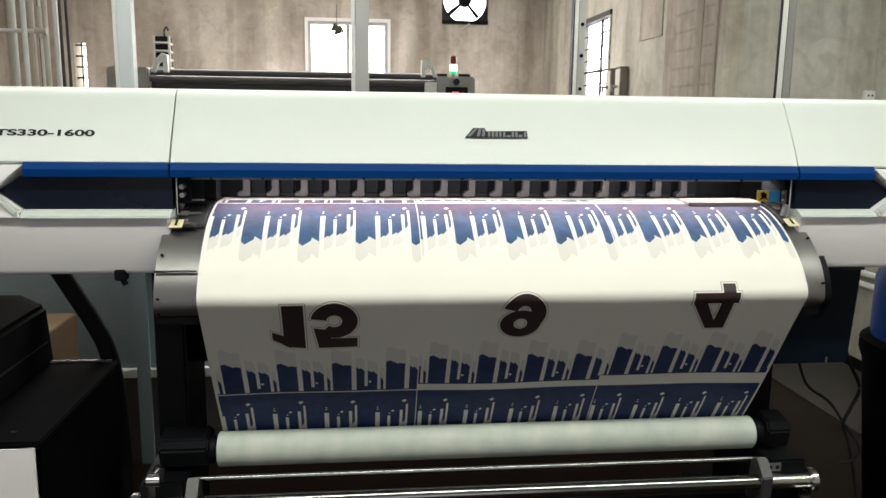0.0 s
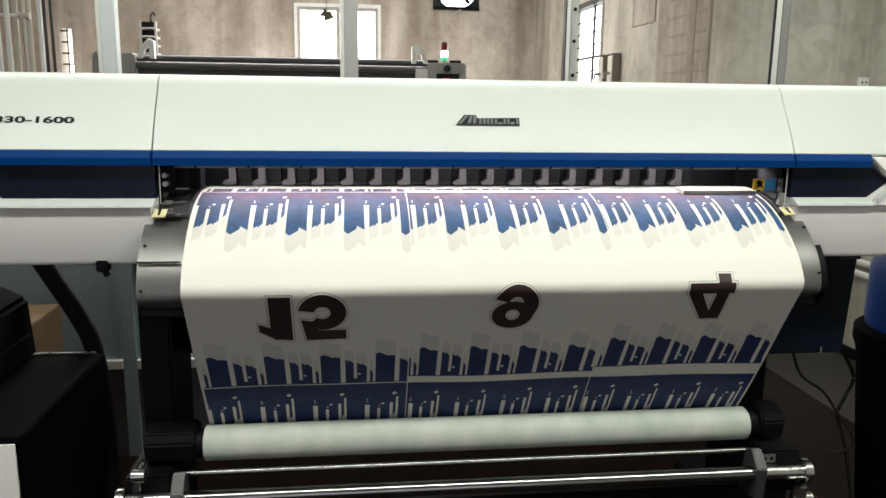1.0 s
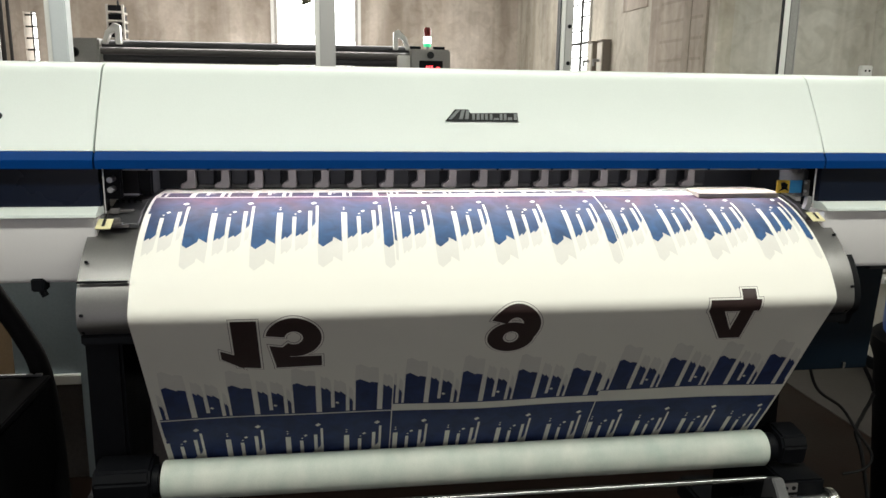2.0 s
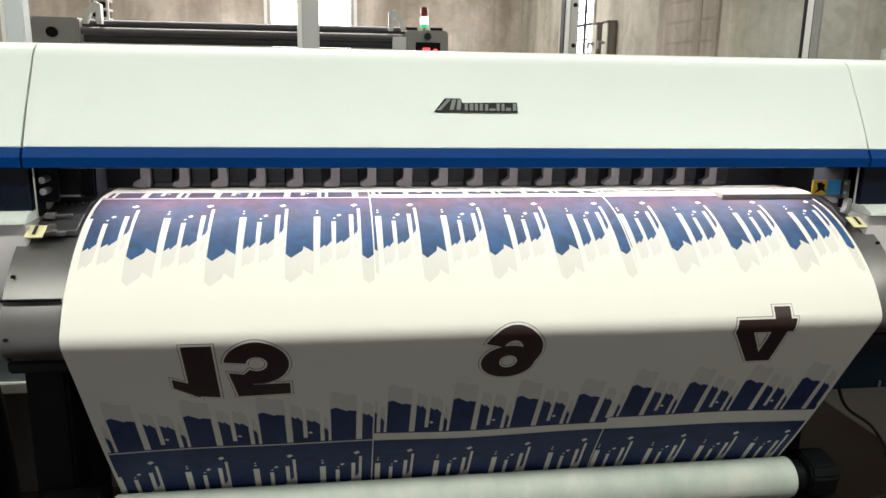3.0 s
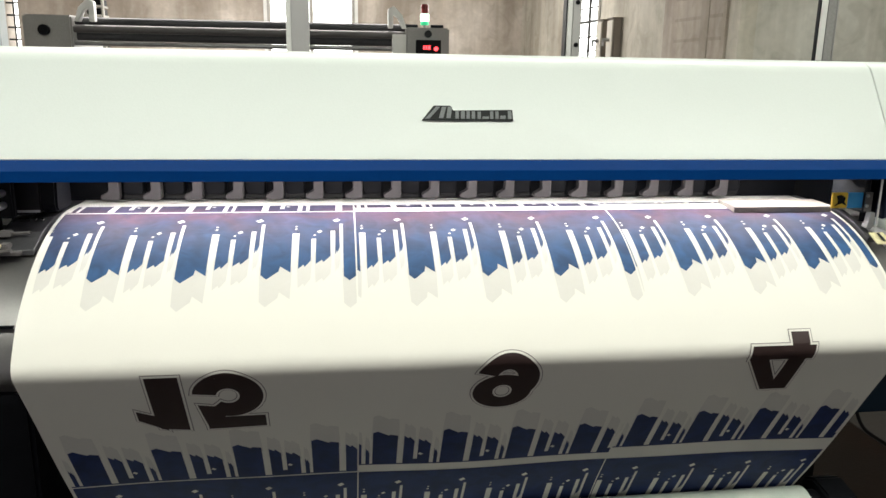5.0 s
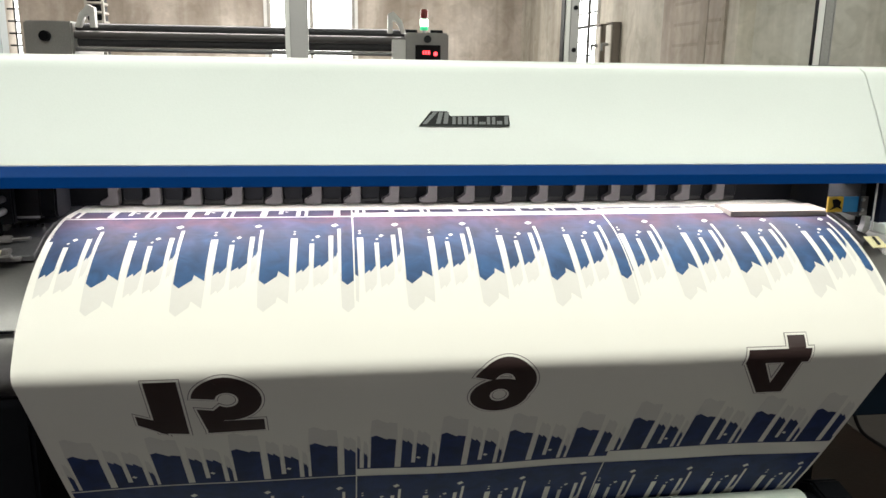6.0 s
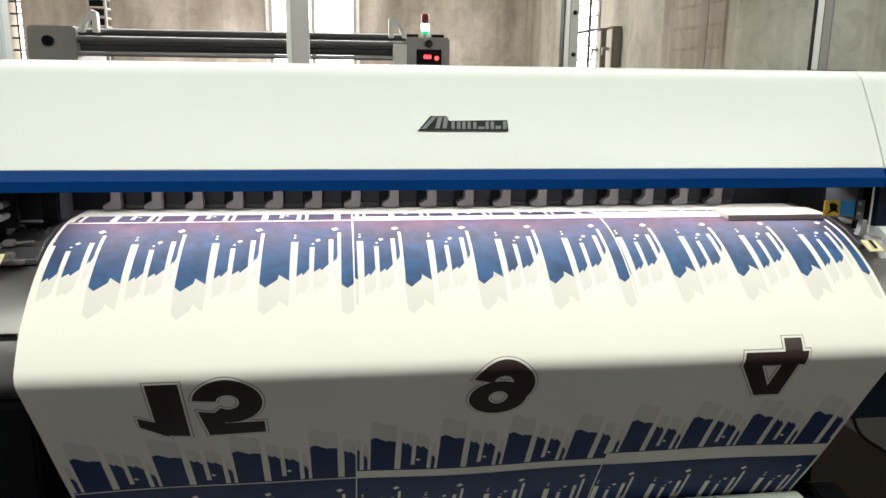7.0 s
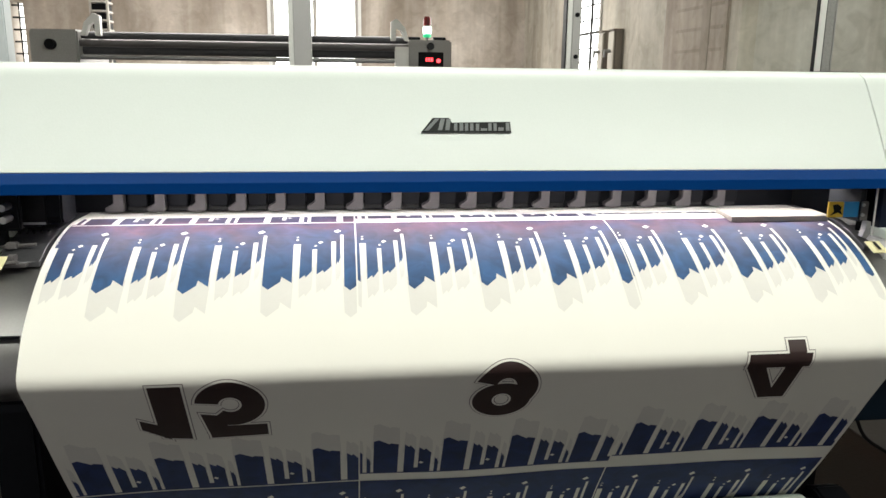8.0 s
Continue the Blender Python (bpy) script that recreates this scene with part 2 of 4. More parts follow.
def bevelled(bm, width, segments=2):
    if width:
        bmesh.ops.bevel(bm, geom=[e for e in bm.edges if len(e.link_faces) == 2 and e.calc_face_angle(0) > 0.5], offset=width, segments=segments, affect="EDGES", clamp_overlap=True)
    return bm


def box(x0, x1, y0, y1, z0, z1, bevel=0.003, segments=2):
    bm = bmesh.new()
    bmesh.ops.create_cube(bm, size=1, matrix=Matrix.Translation(((x0 + x1) / 2, (y0 + y1) / 2, (z0 + z1) / 2)) @ Matrix.Diagonal((abs(x1 - x0), abs(y1 - y0), abs(z1 - z0), 1)))
    return bevelled(bm, bevel, segments)


def prism(points, axis, a, b, bevel=0.0, segments=2):
    """A closed outline of the two other axes, drawn out along axis from a to b."""
    bm = bmesh.new()

    def put(p, v):
        return {"x": (v, p[0], p[1]), "y": (p[0], v, p[1]), "z": (p[0], p[1], v)}[axis]
    lo, hi = [bm.verts.new(put(p, a)) for p in points], [bm.verts.new(put(p, b)) for p in points]
    k = len(points)
    bm.faces.new(lo)
    bm.faces.new(hi[::-1])
    for i in range(k):
        bm.faces.new((lo[i], hi[i], hi[(i + 1) % k], lo[(i + 1) % k]))
    bmesh.ops.recalc_face_normals(bm, faces=bm.faces)
    return bevelled(bm, bevel, segments)


def rod(p, q, r, r2=None, seg=24, bevel=0.0):
    p, q = Vector(p), Vector(q)
    bm = bmesh.new()
    turn = (q - p).to_track_quat("Z", "Y").to_matrix().to_4x4()
    bmesh.ops.create_cone(bm, cap_ends=True, segments=seg, radius1=r, radius2=r if r2 is None else r2, depth=(q - p).length, matrix=Matrix.Translation((p + q) / 2) @ turn)
    if bevel:
        bmesh.ops.bevel(bm, geom=[e for e in bm.edges if e.calc_face_angle(0) > 1.0], offset=bevel, segments=2, affect="EDGES")
    return bm


def joined(*bms):
    out = bmesh.new()
    for b in bms:
        me = bpy.data.meshes.new("tmp")
        b.to_mesh(me)
        b.free()
        out.from_mesh(me)
        bpy.data.meshes.remove(me)
    return out


def spline(points, n=8):
    """A smooth line through points."""
    pts = [Vector(p) for p in points]
    ext = [2 * pts[0] - pts[1]] + pts + [2 * pts[-1] - pts[-2]]
    out = []
    for i in range(1, len(ext) - 2):
        a, b, c, d = ext[i - 1:i + 3]
        for k in range(n):
            u = k / n
            out.append(0.5 * (2 * b + (c - a) * u + (2 * a - 5 * b + 4 * c - d) * u * u + (3 * b - a - 3 * c + d) * u ** 3))
    return out + [pts[-1]]


def hose(points, r, n=8, seg=10):
    """A round tube along a smooth line."""
    line = spline(points, n)
    bm = bmesh.new()
    rings = []
    for i, p in enumerate(line):
        way = (line[min(i + 1, len(line) - 1)] - line[max(i - 1, 0)]).normalized()
        m = way.to_track_quat("Z", "Y").to_matrix()
        rings.append([bm.verts.new(p + m @ Vector((r * math.cos(2 * math.pi * k / seg), r * math.sin(2 * math.pi * k / seg), 0))) for k in range(seg)])
    for a, b in zip(rings, rings[1:]):
        for k in range(seg):
            bm.faces.new((a[k], a[(k + 1) % seg], b[(k + 1) % seg], b[k]))
    bm.faces.new(rings[0])
    bm.faces.new(rings[-1][::-1])
    return bm


def sheet(profile, x0, x1, thick, cols=1):
    """A bent plate: a line in y and z, given thickness inwards, between two x."""
    line = [Vector((0, p[0], p[1])) for p in profile]
    inner = []
    for i, p in enumerate(line):
        way = (line[min(i + 1, len(line) - 1)] - line[max(i - 1, 0)]).normalized()
        inner.append(p + Vector((0, -way.z, way.y)) * thick)
    bm = bmesh.new()
    xs = [x0 + (x1 - x0) * k / cols for k in range(cols + 1)]
    grid = [[[bm.verts.new((x, p.y, p.z)) for x in xs] for p in side] for side in (line, inner)]
    for side in grid:
        for i in range(len(line) - 1):
            for k in range(cols):
                bm.faces.new((side[i][k], side[i][k + 1], side[i + 1][k + 1], side[i + 1][k]))
    for i in range(len(line) - 1):
        for k in (0, cols):
            bm.faces.new((grid[0][i][k], grid[0][i + 1][k], grid[1][i + 1][k], grid[1][i][k]))
    for i in (0, len(line) - 1):
        for k in range(cols):
            bm.faces.new((grid[0][i][k], grid[0][i][k + 1], grid[1][i][k + 1], grid[1][i][k]))
    return bm


def letters(text, size, depth, shear=0.0):
    """Raised letters in the xy plane from the built-in font, as a bmesh."""
    cu = bpy.data.curves.new("letters", "FONT")
    cu.body, cu.size, cu.extrude, cu.shear, cu.offset = text, size, depth, shear, size * 0.03
    tmp = bpy.data.objects.new("letters", cu)
    me = tmp.to_mesh()
    bm = bmesh.new()
    bm.from_mesh(me)
    tmp.to_mesh_clear()
    bpy.data.objects.remove(tmp)
    bpy.data.curves.remove(cu)
    return bm

# ---------- the setting ----------
BACK_Y, SIDE_X, RETURN_Y, RIGHT_X, LEFT_X, FRONT_Y, TOP_Z = 7.1, 1.75, 2.3, 2.7, -4.3, -4.5, 3.3


def wall_with_hole(name, axis, a, b, u0, u1, holes, mat, label):
    """A wall between a and b along axis, from u0 to u1, pierced by holes (u from, u to, z from, z to)."""
    bms = []

    def slab(s, t, z0, z1):
        if t - s > 1e-4 and z1 - z0 > 1e-4:
            bms.append(box(s, t, a, b, z0, z1, 0) if axis == "y" else box(a, b, s, t, z0, z1, 0))
    cuts = sorted(holes)
    at = u0
    for s, t, z0, z1 in cuts:
        slab(at, s, 0, TOP_Z)
        slab(s, t, 0, z0)
        slab(s, t, z1, TOP_Z)
        at = t
    slab(at, u1, 0, TOP_Z)
    return part(name, joined(*bms), mat, None, label, category="wall", kind="structure")


WIN_BACK = (-1.005, -0.065, 1.35, 2.6)
WIN_SLIM = (-3.59, -3.46, 1.2, 2.30)
FAN = (0.83, 2.87, 0.26)
WIN_SIDE = (4.46, 5.45, 1.2, 2.44)
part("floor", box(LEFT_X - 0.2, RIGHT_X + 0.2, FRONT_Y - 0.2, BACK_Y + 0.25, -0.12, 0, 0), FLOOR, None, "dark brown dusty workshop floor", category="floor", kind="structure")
# lighter than the floor from x 2.07 to the east wall
part("floor_strip", box(2.07, RIGHT_X, FRONT_Y, RETURN_Y, 0, 0.006, 0), GREYFLOOR, None, "grey strip of floor along the wall, lighter than the rest", category="floor", kind="structure")
part("ceiling", box(LEFT_X - 0.2, RIGHT_X + 0.2, FRONT_Y - 0.2, BACK_Y + 0.25, TOP_Z, TOP_Z + 0.15, 0), CEILING, None, "plain pale plaster ceiling", category="ceiling", kind="structure")
wall_with_hole("wall_north", "y", BACK_Y, BACK_Y + 0.24, LEFT_X, SIDE_X, [WIN_SLIM, WIN_BACK, (FAN[0] - 0.27, FAN[0] + 0.27, FAN[1] - 0.27, FAN[1] + 0.27)], CONCRETE, "stained grey-brown cement plaster wall with window")
wall_with_hole("wall_east_rear", "x", SIDE_X, SIDE_X + 0.09, RETURN_Y, BACK_Y + 0.24, [WIN_SIDE], EASTWALL, "stained cement plaster side wall with barred window")
part("wall_return", box(SIDE_X + 0.09, RIGHT_X, RETURN_Y, RETURN_Y + 0.2, 0, TOP_Z, 0), SIDEWALL, None, "plain grey cement plaster return wall", category="wall", kind="structure")
part("wall_east", box(RIGHT_X, RIGHT_X + 0.2, FRONT_Y, RETURN_Y + 0.2, 0, TOP_Z, 0), SIDEWALL, None, "grey plaster wall carrying two conduits", category="wall", kind="structure")
part("wall_west", box(LEFT_X - 0.2, LEFT_X, FRONT_Y, BACK_Y + 0.24, 0, TOP_Z, 0), CONCRETE, None, "plain cement plaster wall", category="wall", kind="structure")
part("wall_south", box(LEFT_X, RIGHT_X, FRONT_Y - 0.2, FRONT_Y, 0, TOP_Z, 0), CEILING, None, "plain plaster wall closing the room", category="wall", kind="structure")

# back window: wooden frame, sill, mullion
window = thing("window_1", -0.545, BACK_Y, 1.35, "bright plain window in a pale painted frame", "window", kind="structure")
x0, x1, z0, z1 = WIN_BACK
for name, b in (("frame_side", box(x0 - 0.022, x0 + 0.012, BACK_Y - 0.03, BACK_Y + 0.1, z0, z1 + 0.03)), ("frame_side", box(x1 - 0.012, x1 + 0.022, BACK_Y - 0.03, BACK_Y + 0.1, z0, z1 + 0.03)),
                ("frame_head", box(x0 + 0.012, x1 - 0.012, BACK_Y - 0.027, BACK_Y + 0.1, z1 - 0.01, z1 + 0.03)), ("window_sill", box(x0 - 0.08, x1 + 0.08, BACK_Y - 0.07, BACK_Y + 0.12, z0 - 0.05, z0, 0.006)),
                ("mullion", box(-0.555, -0.515, BACK_Y + 0.02, BACK_Y + 0.08, z0, z1 - 0.02))):
    part(name, b, WHITETRIM if name.startswith("frame") else WINFRAME, window)
for x in (x0 + 0.0122, x1 - 0.0452):
    part("frame_line", box(x, x + 0.033, BACK_Y - 0.01, BACK_Y + 0.09, z0, z1 - 0.0402), WINFRAME, window)
part("frame_line", box(x0 + 0.0122, x1 - 0.0122, BACK_Y - 0.01, BACK_Y + 0.09, z1 - 0.04, z1 - 0.0102), WINFRAME, window)

slim = thing("window_3", -3.525, BACK_Y, 1.2, "slim bright window with small iron bars", "window", kind="structure")
for k in range(9):
    part("grille_bar", box(-3.59, -3.46, BACK_Y + 0.05, BACK_Y + 0.065, 1.3 + k * 0.12, 1.318 + k * 0.12, 0.002), GRILLE, slim)
part("grille_upright", box(-3.535, -3.52, BACK_Y + 0.066, BACK_Y + 0.08, 1.2, 2.30, 0.002), GRILLE, slim)

# daylight beyond the openings
for name, b in (("backdrop_north", box(-7.5, 4.49, 9.0, 9.05, 0.2, 5.0, 0)), ("backdrop_east", box(4.5, 4.55, 1.5, 16.0, 0.2, 5.0, 0))):
    part(name, b, DAYLIGHT, None, "plain bright overcast sky beyond the windows", category="backdrop", kind="structure")

# exhaust fan in its square opening
fan = thing("exhaust_fan", FAN[0], BACK_Y, FAN[1], "square exhaust fan in the wall with daylight behind", "fan")
ring = bmesh.new()
N = 40
rings = []
for r, y in ((0.270, -0.02), (0.256, -0.02), (0.256, 0.10), (0.270, 0.10)):
    rings.append([ring.verts.new((FAN[0] + r * math.cos(2 * math.pi * k / N), BACK_Y + y, FAN[1] + r * math.sin(2 * math.pi * k / N))) for k in range(N)])
for i in range(4):
    a, b = rings[i], rings[(i + 1) % 4]
    for k in range(N):
        ring.faces.new((a[k], a[(k + 1) % N], b[(k + 1) % N], b[k]))
plate = bmesh.new()
edge = []
for k in range(N):
    a = 2 * math.pi * k / N
    c, q = math.cos(a), math.sin(a)
    m = 0.272 / max(abs(c), abs(q))
    edge.append([plate.verts.new((FAN[0] + r * c, BACK_Y + y, FAN[1] + r * q)) for r, y in ((0.258, 0.0), (max(m, 0.268), 0.0), (max(m, 0.268), 0.02), (0.258, 0.02))])
for k in range(N):
    a, b = edge[k], edge[(k + 1) % N]
    for i in range(4):
        plate.faces.new((a[i], b[i], b[(i + 1) % 4], a[(i + 1) % 4]))
part("mount_plate", plate, DARK, fan)
part("housing_ring", ring, BLACK, fan, smooth=True)
for s in (-1, 1):
    part("mount_bar", box(FAN[0] - 0.27, FAN[0] + 0.27, BACK_Y - 0.035, BACK_Y - 0.015, FAN[1] + s * 0.255 - 0.02, FAN[1] + s * 0.255 + 0.02), BLACK, fan)
part("hub", rod((FAN[0], BACK_Y + 0.0, FAN[1]), (FAN[0], BACK_Y + 0.09, FAN[1]), 0.075, bevel=0.01), BLACK, fan, smooth=True)
for k in range(4):
    a = k * math.pi / 2 + 0.7
    bm = bmesh.new()
    pts = []
    for r, w, tilt in ((0.07, 0.03, 0.02), (0.15, 0.045, 0.028), (0.248, 0.05, 0.03)):
        c, s = math.cos(a), math.sin(a)
        for sg in (-1, 1):
            pts.append(bm.verts.new((FAN[0] + r * c - sg * w * 0.5 * s, BACK_Y + 0.05 + sg * tilt * 0.5, FAN[1] + r * s + sg * w * 0.5 * c)))
    for i in (0, 2):
        bm.faces.new((pts[i], pts[i + 1], pts[i + 3], pts[i + 2]))
    bmesh.ops.solidify(bm, geom=bm.faces[:], thickness=0.003)
    part("blade", bm, DARK, fan)
part("pull_lever", rod((FAN[0] - 0.05, BACK_Y - 0.05, FAN[1] - 0.34), (FAN[0] + 0.05, BACK_Y - 0.04, FAN[1] - 0.27), 0.01, seg=10), CREAM, fan)

# dried bundle hanging at the head of the back window
bundle = thing("hanging_bundle", -0.66, BACK_Y - 0.08, 2.5, "small dark dried bundle hanging on a string", "ornament")
clump = bmesh.new()
pick = random.Random(9)
for k in range(60):
    at = Vector((-0.66 + pick.gauss(0, 0.026), BACK_Y - 0.08 + pick.gauss(0, 0.015), 2.50 + pick.gauss(0, 0.02)))
    bmesh.ops.create_icosphere(clump, subdivisions=1, radius=pick.uniform(0.012, 0.026), matrix=Matrix.Translation(at))
part("leaf_clump", clump, material("dried_leaf", (0.06, 0.06, 0.03), 0.8, 0, 0.4, 30), bundle)
part("string", rod((-0.66, BACK_Y - 0.08, 2.5), (-0.66, BACK_Y - 0.03, 2.78), 0.003, seg=6), DARK, bundle)

# barred side window
window = thing("window_2", SIDE_X, 4.9, 1.2, "tall bright window with dark iron grille", "window", kind="structure")
y0, y1, z0, z1 = WIN_SIDE
part("frame_side", box(SIDE_X - 0.01, SIDE_X + 0.08, y0, y0 + 0.05, z0, z1), WINFRAME, window)
part("frame_side", box(SIDE_X - 0.01, SIDE_X + 0.08, y1 - 0.05, y1, z0, z1), WINFRAME, window)
part("frame_head", box(SIDE_X - 0.02, SIDE_X + 0.085, y0, y1, z1 - 0.03, z1 + 0.012), GRILLE, window)
for k in range(10):
    z = z0 + 0.07 + k * 0.113
    h = 0.022 if k == 6 else 0.011
    part("grille_bar", box(SIDE_X + 0.02, SIDE_X + 0.035, y0 + 0.05, y1 - 0.05, z, z + h, 0.002), GRILLE, window)
part("grille_upright", box(SIDE_X + 0.036, SIDE_X + 0.05, 4.83, 4.87, z0, z1 - 0.03, 0.002), GRILLE, window)

# shallow field with darker grid bands on the side wall
gridded = thing("gridded_field", SIDE_X, 2.75, 1.3, "shallow wall field with a faint darker grid", "wall relief", kind="structure")
part("plaster_field", box(SIDE_X - 0.012, SIDE_X + 0.01, 2.42, 3.22, 1.3, 3.1, 0.004), PALEPLASTER, gridded)
for k in range(9):
    z = 1.62 + k * 0.118
    part("grid_ledge", box(SIDE_X - 0.0145, SIDE_X - 0.006, 2.46, 3.05, z, z + 0.026, 0.006), GRIDPLASTER, gridded)
part("grid_rib", box(SIDE_X - 0.016, SIDE_X - 0.006, 2.61, 2.71, 1.3, 3.1, 0.003), GRIDPLASTER, gridded)
part("pale_patch", box(SIDE_X - 0.008, SIDE_X + 0.01, 3.3, 3.75, 2.12, 3.2, 0.003), PALEPLASTER, gridded)

# switch boxes
for y in (4.27, 4.03):
    sw = thing("switch_box", SIDE_X, y, 0, "cream-fronted steel switch box with lever on the wall", "switch box", "switch boxes on side wall")
    part("case", box(SIDE_X - 0.062, SIDE_X, y - 0.058, y + 0.058, 1.64, 1.935, 0.006), BOXBROWN, sw)
    part("front_cover", box(SIDE_X - 0.072, SIDE_X - 0.0622, y - 0.056, y + 0.058, 1.65, 1.925, 0.003), CREAM, sw, "cream front cover")
    part("top_cap", box(SIDE_X - 0.076, SIDE_X, y - 0.060, y + 0.060, 1.9352, 1.945, 0.003), BOXBROWN, sw)
    part("lever", joined(rod((SIDE_X - 0.072, y, 1.79), (SIDE_X - 0.115, y, 1.79), 0.012, seg=10), rod((SIDE_X - 0.115, y, 1.745), (SIDE_X - 0.115, y, 1.80), 0.010, seg=10)), DULLSTEEL, sw)
    part("conduit", rod((SIDE_X - 0.04, y, 0.0), (SIDE_X - 0.04, y, 1.64), 0.018, seg=10), BLACK, sw)

# aluminium partition behind the printer
PART_Y = 1.15
partition = thing("glazed_partition", 0.1, PART_Y, 0, "aluminium-framed partition of clear panes and board", "partition", kind="structure")
POSTS = ((-1.365, 0.056), (-0.415, 0.058), (0.531, 0.034), (1.445, 0.025))
for x, w in POSTS:
    # left post: caught light coloured in above, shade coloured into its foot
    foot = 0.9202 if x < -1 else 0
    if foot:
        part("shaded_post_foot", box(x, x + w, PART_Y + 0.002, PART_Y + 0.058, 0, foot - 0.0004, 0.003), PANELBLUE, partition)
    part("post", box(x, x + w, PART_Y, PART_Y + (0.06 if x < 1 else 0.02), foot, TOP_Z, 0.004 if x < 1 else 0.002), (LITPOST if x < -1 else ALU) if x < 1 else WHITETRIM, partition)
for x in (-1.365, -0.415):
    part("post_strip", box(x - 0.0162, x - 0.0002, PART_Y + 0.002, PART_Y + 0.02, 0.92, TOP_Z, 0.002), WHITETRIM, partition)
part("post_strip", box(0.5162, 0.5305, PART_Y - 0.004, PART_Y + 0.05, 0, TOP_Z, 0.002), WHITETRIM, partition)
part("post_edge", box(0.5125, 0.5158, PART_Y + 0.004, PART_Y + 0.05, 0, TOP_Z, 0.002), DARK, partition)
part("post_edge", box(1.441, 1.4448, PART_Y + 0.001, PART_Y + 0.02, 0, TOP_Z, 0.001), BLACK, partition)
part("post_edge", box(1.4702, 1.4735, PART_Y + 0.002, PART_Y + 0.04, 0, TOP_Z, 0.001), DARK, partition)
part("jamb", box(1.4737, 1.512, PART_Y + 0.01, PART_Y + 0.055, 0, TOP_Z, 0.003), MACHGREY, partition)
part("jamb_lip", box(1.5122, 1.516, PART_Y + 0.008, PART_Y + 0.055, 0, TOP_Z, 0.001), ALU, partition)
for z in (1.66, 1.80, 1.93, 2.1, 2.3):
    part("slot", rod((0.549, PART_Y - 0.003, z), (0.549, PART_Y + 0.01, z), 0.008, seg=10), BLACK, partition)
for (a, wa), (b, wb) in zip(POSTS, POSTS[1:]):
    part("rail", box(a + wa, b, PART_Y + 0.005, PART_Y + 0.055, 0.86, 0.92, 0.003), ALU, partition)
    part("board", box(a + wa, b, PART_Y + 0.02, PART_Y + 0.04, 0.44, 0.86, 0.0), PANELBLUE, partition)
    part("lower_rail", box(a + wa, b, PART_Y, PART_Y + 0.055, 0.40, 0.44, 0.003), WHITETRIM, partition)
    part("kick_board", box(a + wa, b, PART_Y + 0.015, PART_Y + 0.04, 0.0, 0.40, 0.0), PANELBROWN, partition)
part("board", box(-4.3, -1.365, PART_Y + 0.02, PART_Y + 0.04, 0.44, 0.90, 0.0), PANELBLUE, partition)
part("lower_rail", box(-4.3, -1.365, PART_Y, PART_Y + 0.055, 0.40, 0.44, 0.003), WHITETRIM, partition)
part("kick_board", box(-4.3, -1.365, PART_Y + 0.015, PART_Y + 0.04, 0.0, 0.40, 0.0), PANELBROWN, partition)

# conduits along the right wall
for z, r in ((1.02, 0.022), (0.62, 0.02), (0.55, 0.02)):
    c = thing("wall_conduit", RIGHT_X - 0.03, 0, z, "white plastic conduit clipped along the wall", "conduit", "wall conduits")
    part("pipe", rod((RIGHT_X - 0.03, -3.0, z), (RIGHT_X - 0.03, RETURN_Y - 0.005, z), r, seg=12), WHITETRIM, c, smooth=True)
    for y in (-1.2, 0.0, 1.0, 1.9):
        part("clip", box(RIGHT_X - 0.06, RIGHT_X, y, y + 0.03, z - r - 0.006, z + r + 0.006, 0.003), WHITETRIM, c)
part("baseboard", box(RIGHT_X - 0.015, RIGHT_X, FRONT_Y, RETURN_Y, 0, 0.07, 0.003), BLACK, None, "dark skirting along the wall", category="skirting", kind="structure")

socket = thing("wall_socket", 2.645, RETURN_Y, 1.70, "small white plastic socket block on the wall", "socket")
part("socket_case", box(2.628, 2.698, RETURN_Y - 0.035, RETURN_Y, 1.655, 1.72, 0.005), WHITETRIM, socket)
for x in (2.652, 2.676):
    part("socket_hole", rod((x, RETURN_Y - 0.037, 1.69), (x, RETURN_Y - 0.03, 1.69), 0.006, seg=10), BLACK, socket)

# ---------- the printer ----------
XL, XR, SEAM_L, SEAM_R = -1.95, 1.62, -0.885, 0.831
FRONT = [(-0.103, 1.412), (-0.082, 1.452), (-0.056, 1.496), (-0.026, 1.543), (-0.004, 1.578), (0.006, 1.590), (0.022, 1.599), (0.05, 1.603)]
printer = thing("large_format_printer", -0.1, 0.2, 0, "white wide-format roll printer with blue trim, printing", "printer")


def cover(name, x0, x1):
    return part(name, prism(FRONT + [(0.62, 1.604), (0.62, 1.40), (0.0, 1.40), (-0.09, 1.404)], "x", x0, x1, 0.0015, 1), COVER, printer, smooth=True)


cover("middle_cover", SEAM_L + 0.0015, SEAM_R - 0.0007)
cover("left_cover", XL, SEAM_L - 0.0015)
cover("right_cover", SEAM_R + 0.0007, XR)
TRIM = [(-0.1035, 1.4115), (-0.1148, 1.3935), (-0.1128, 1.374), (-0.06, 1.374), (-0.06, 1.4115)]
part("middle_blue_trim", prism(TRIM, "x", SEAM_L + 0.002, SEAM_R - 0.002, 0.0008, 1), BLUE, printer)
part("left_blue_trim", prism(TRIM, "x", -1.245, SEAM_L - 0.002, 0.001, 1), BLUE, printer)
part("right_blue_trim", prism(TRIM, "x", SEAM_R + 0.002, 1.06, 0.001, 1), BLUE, printer)


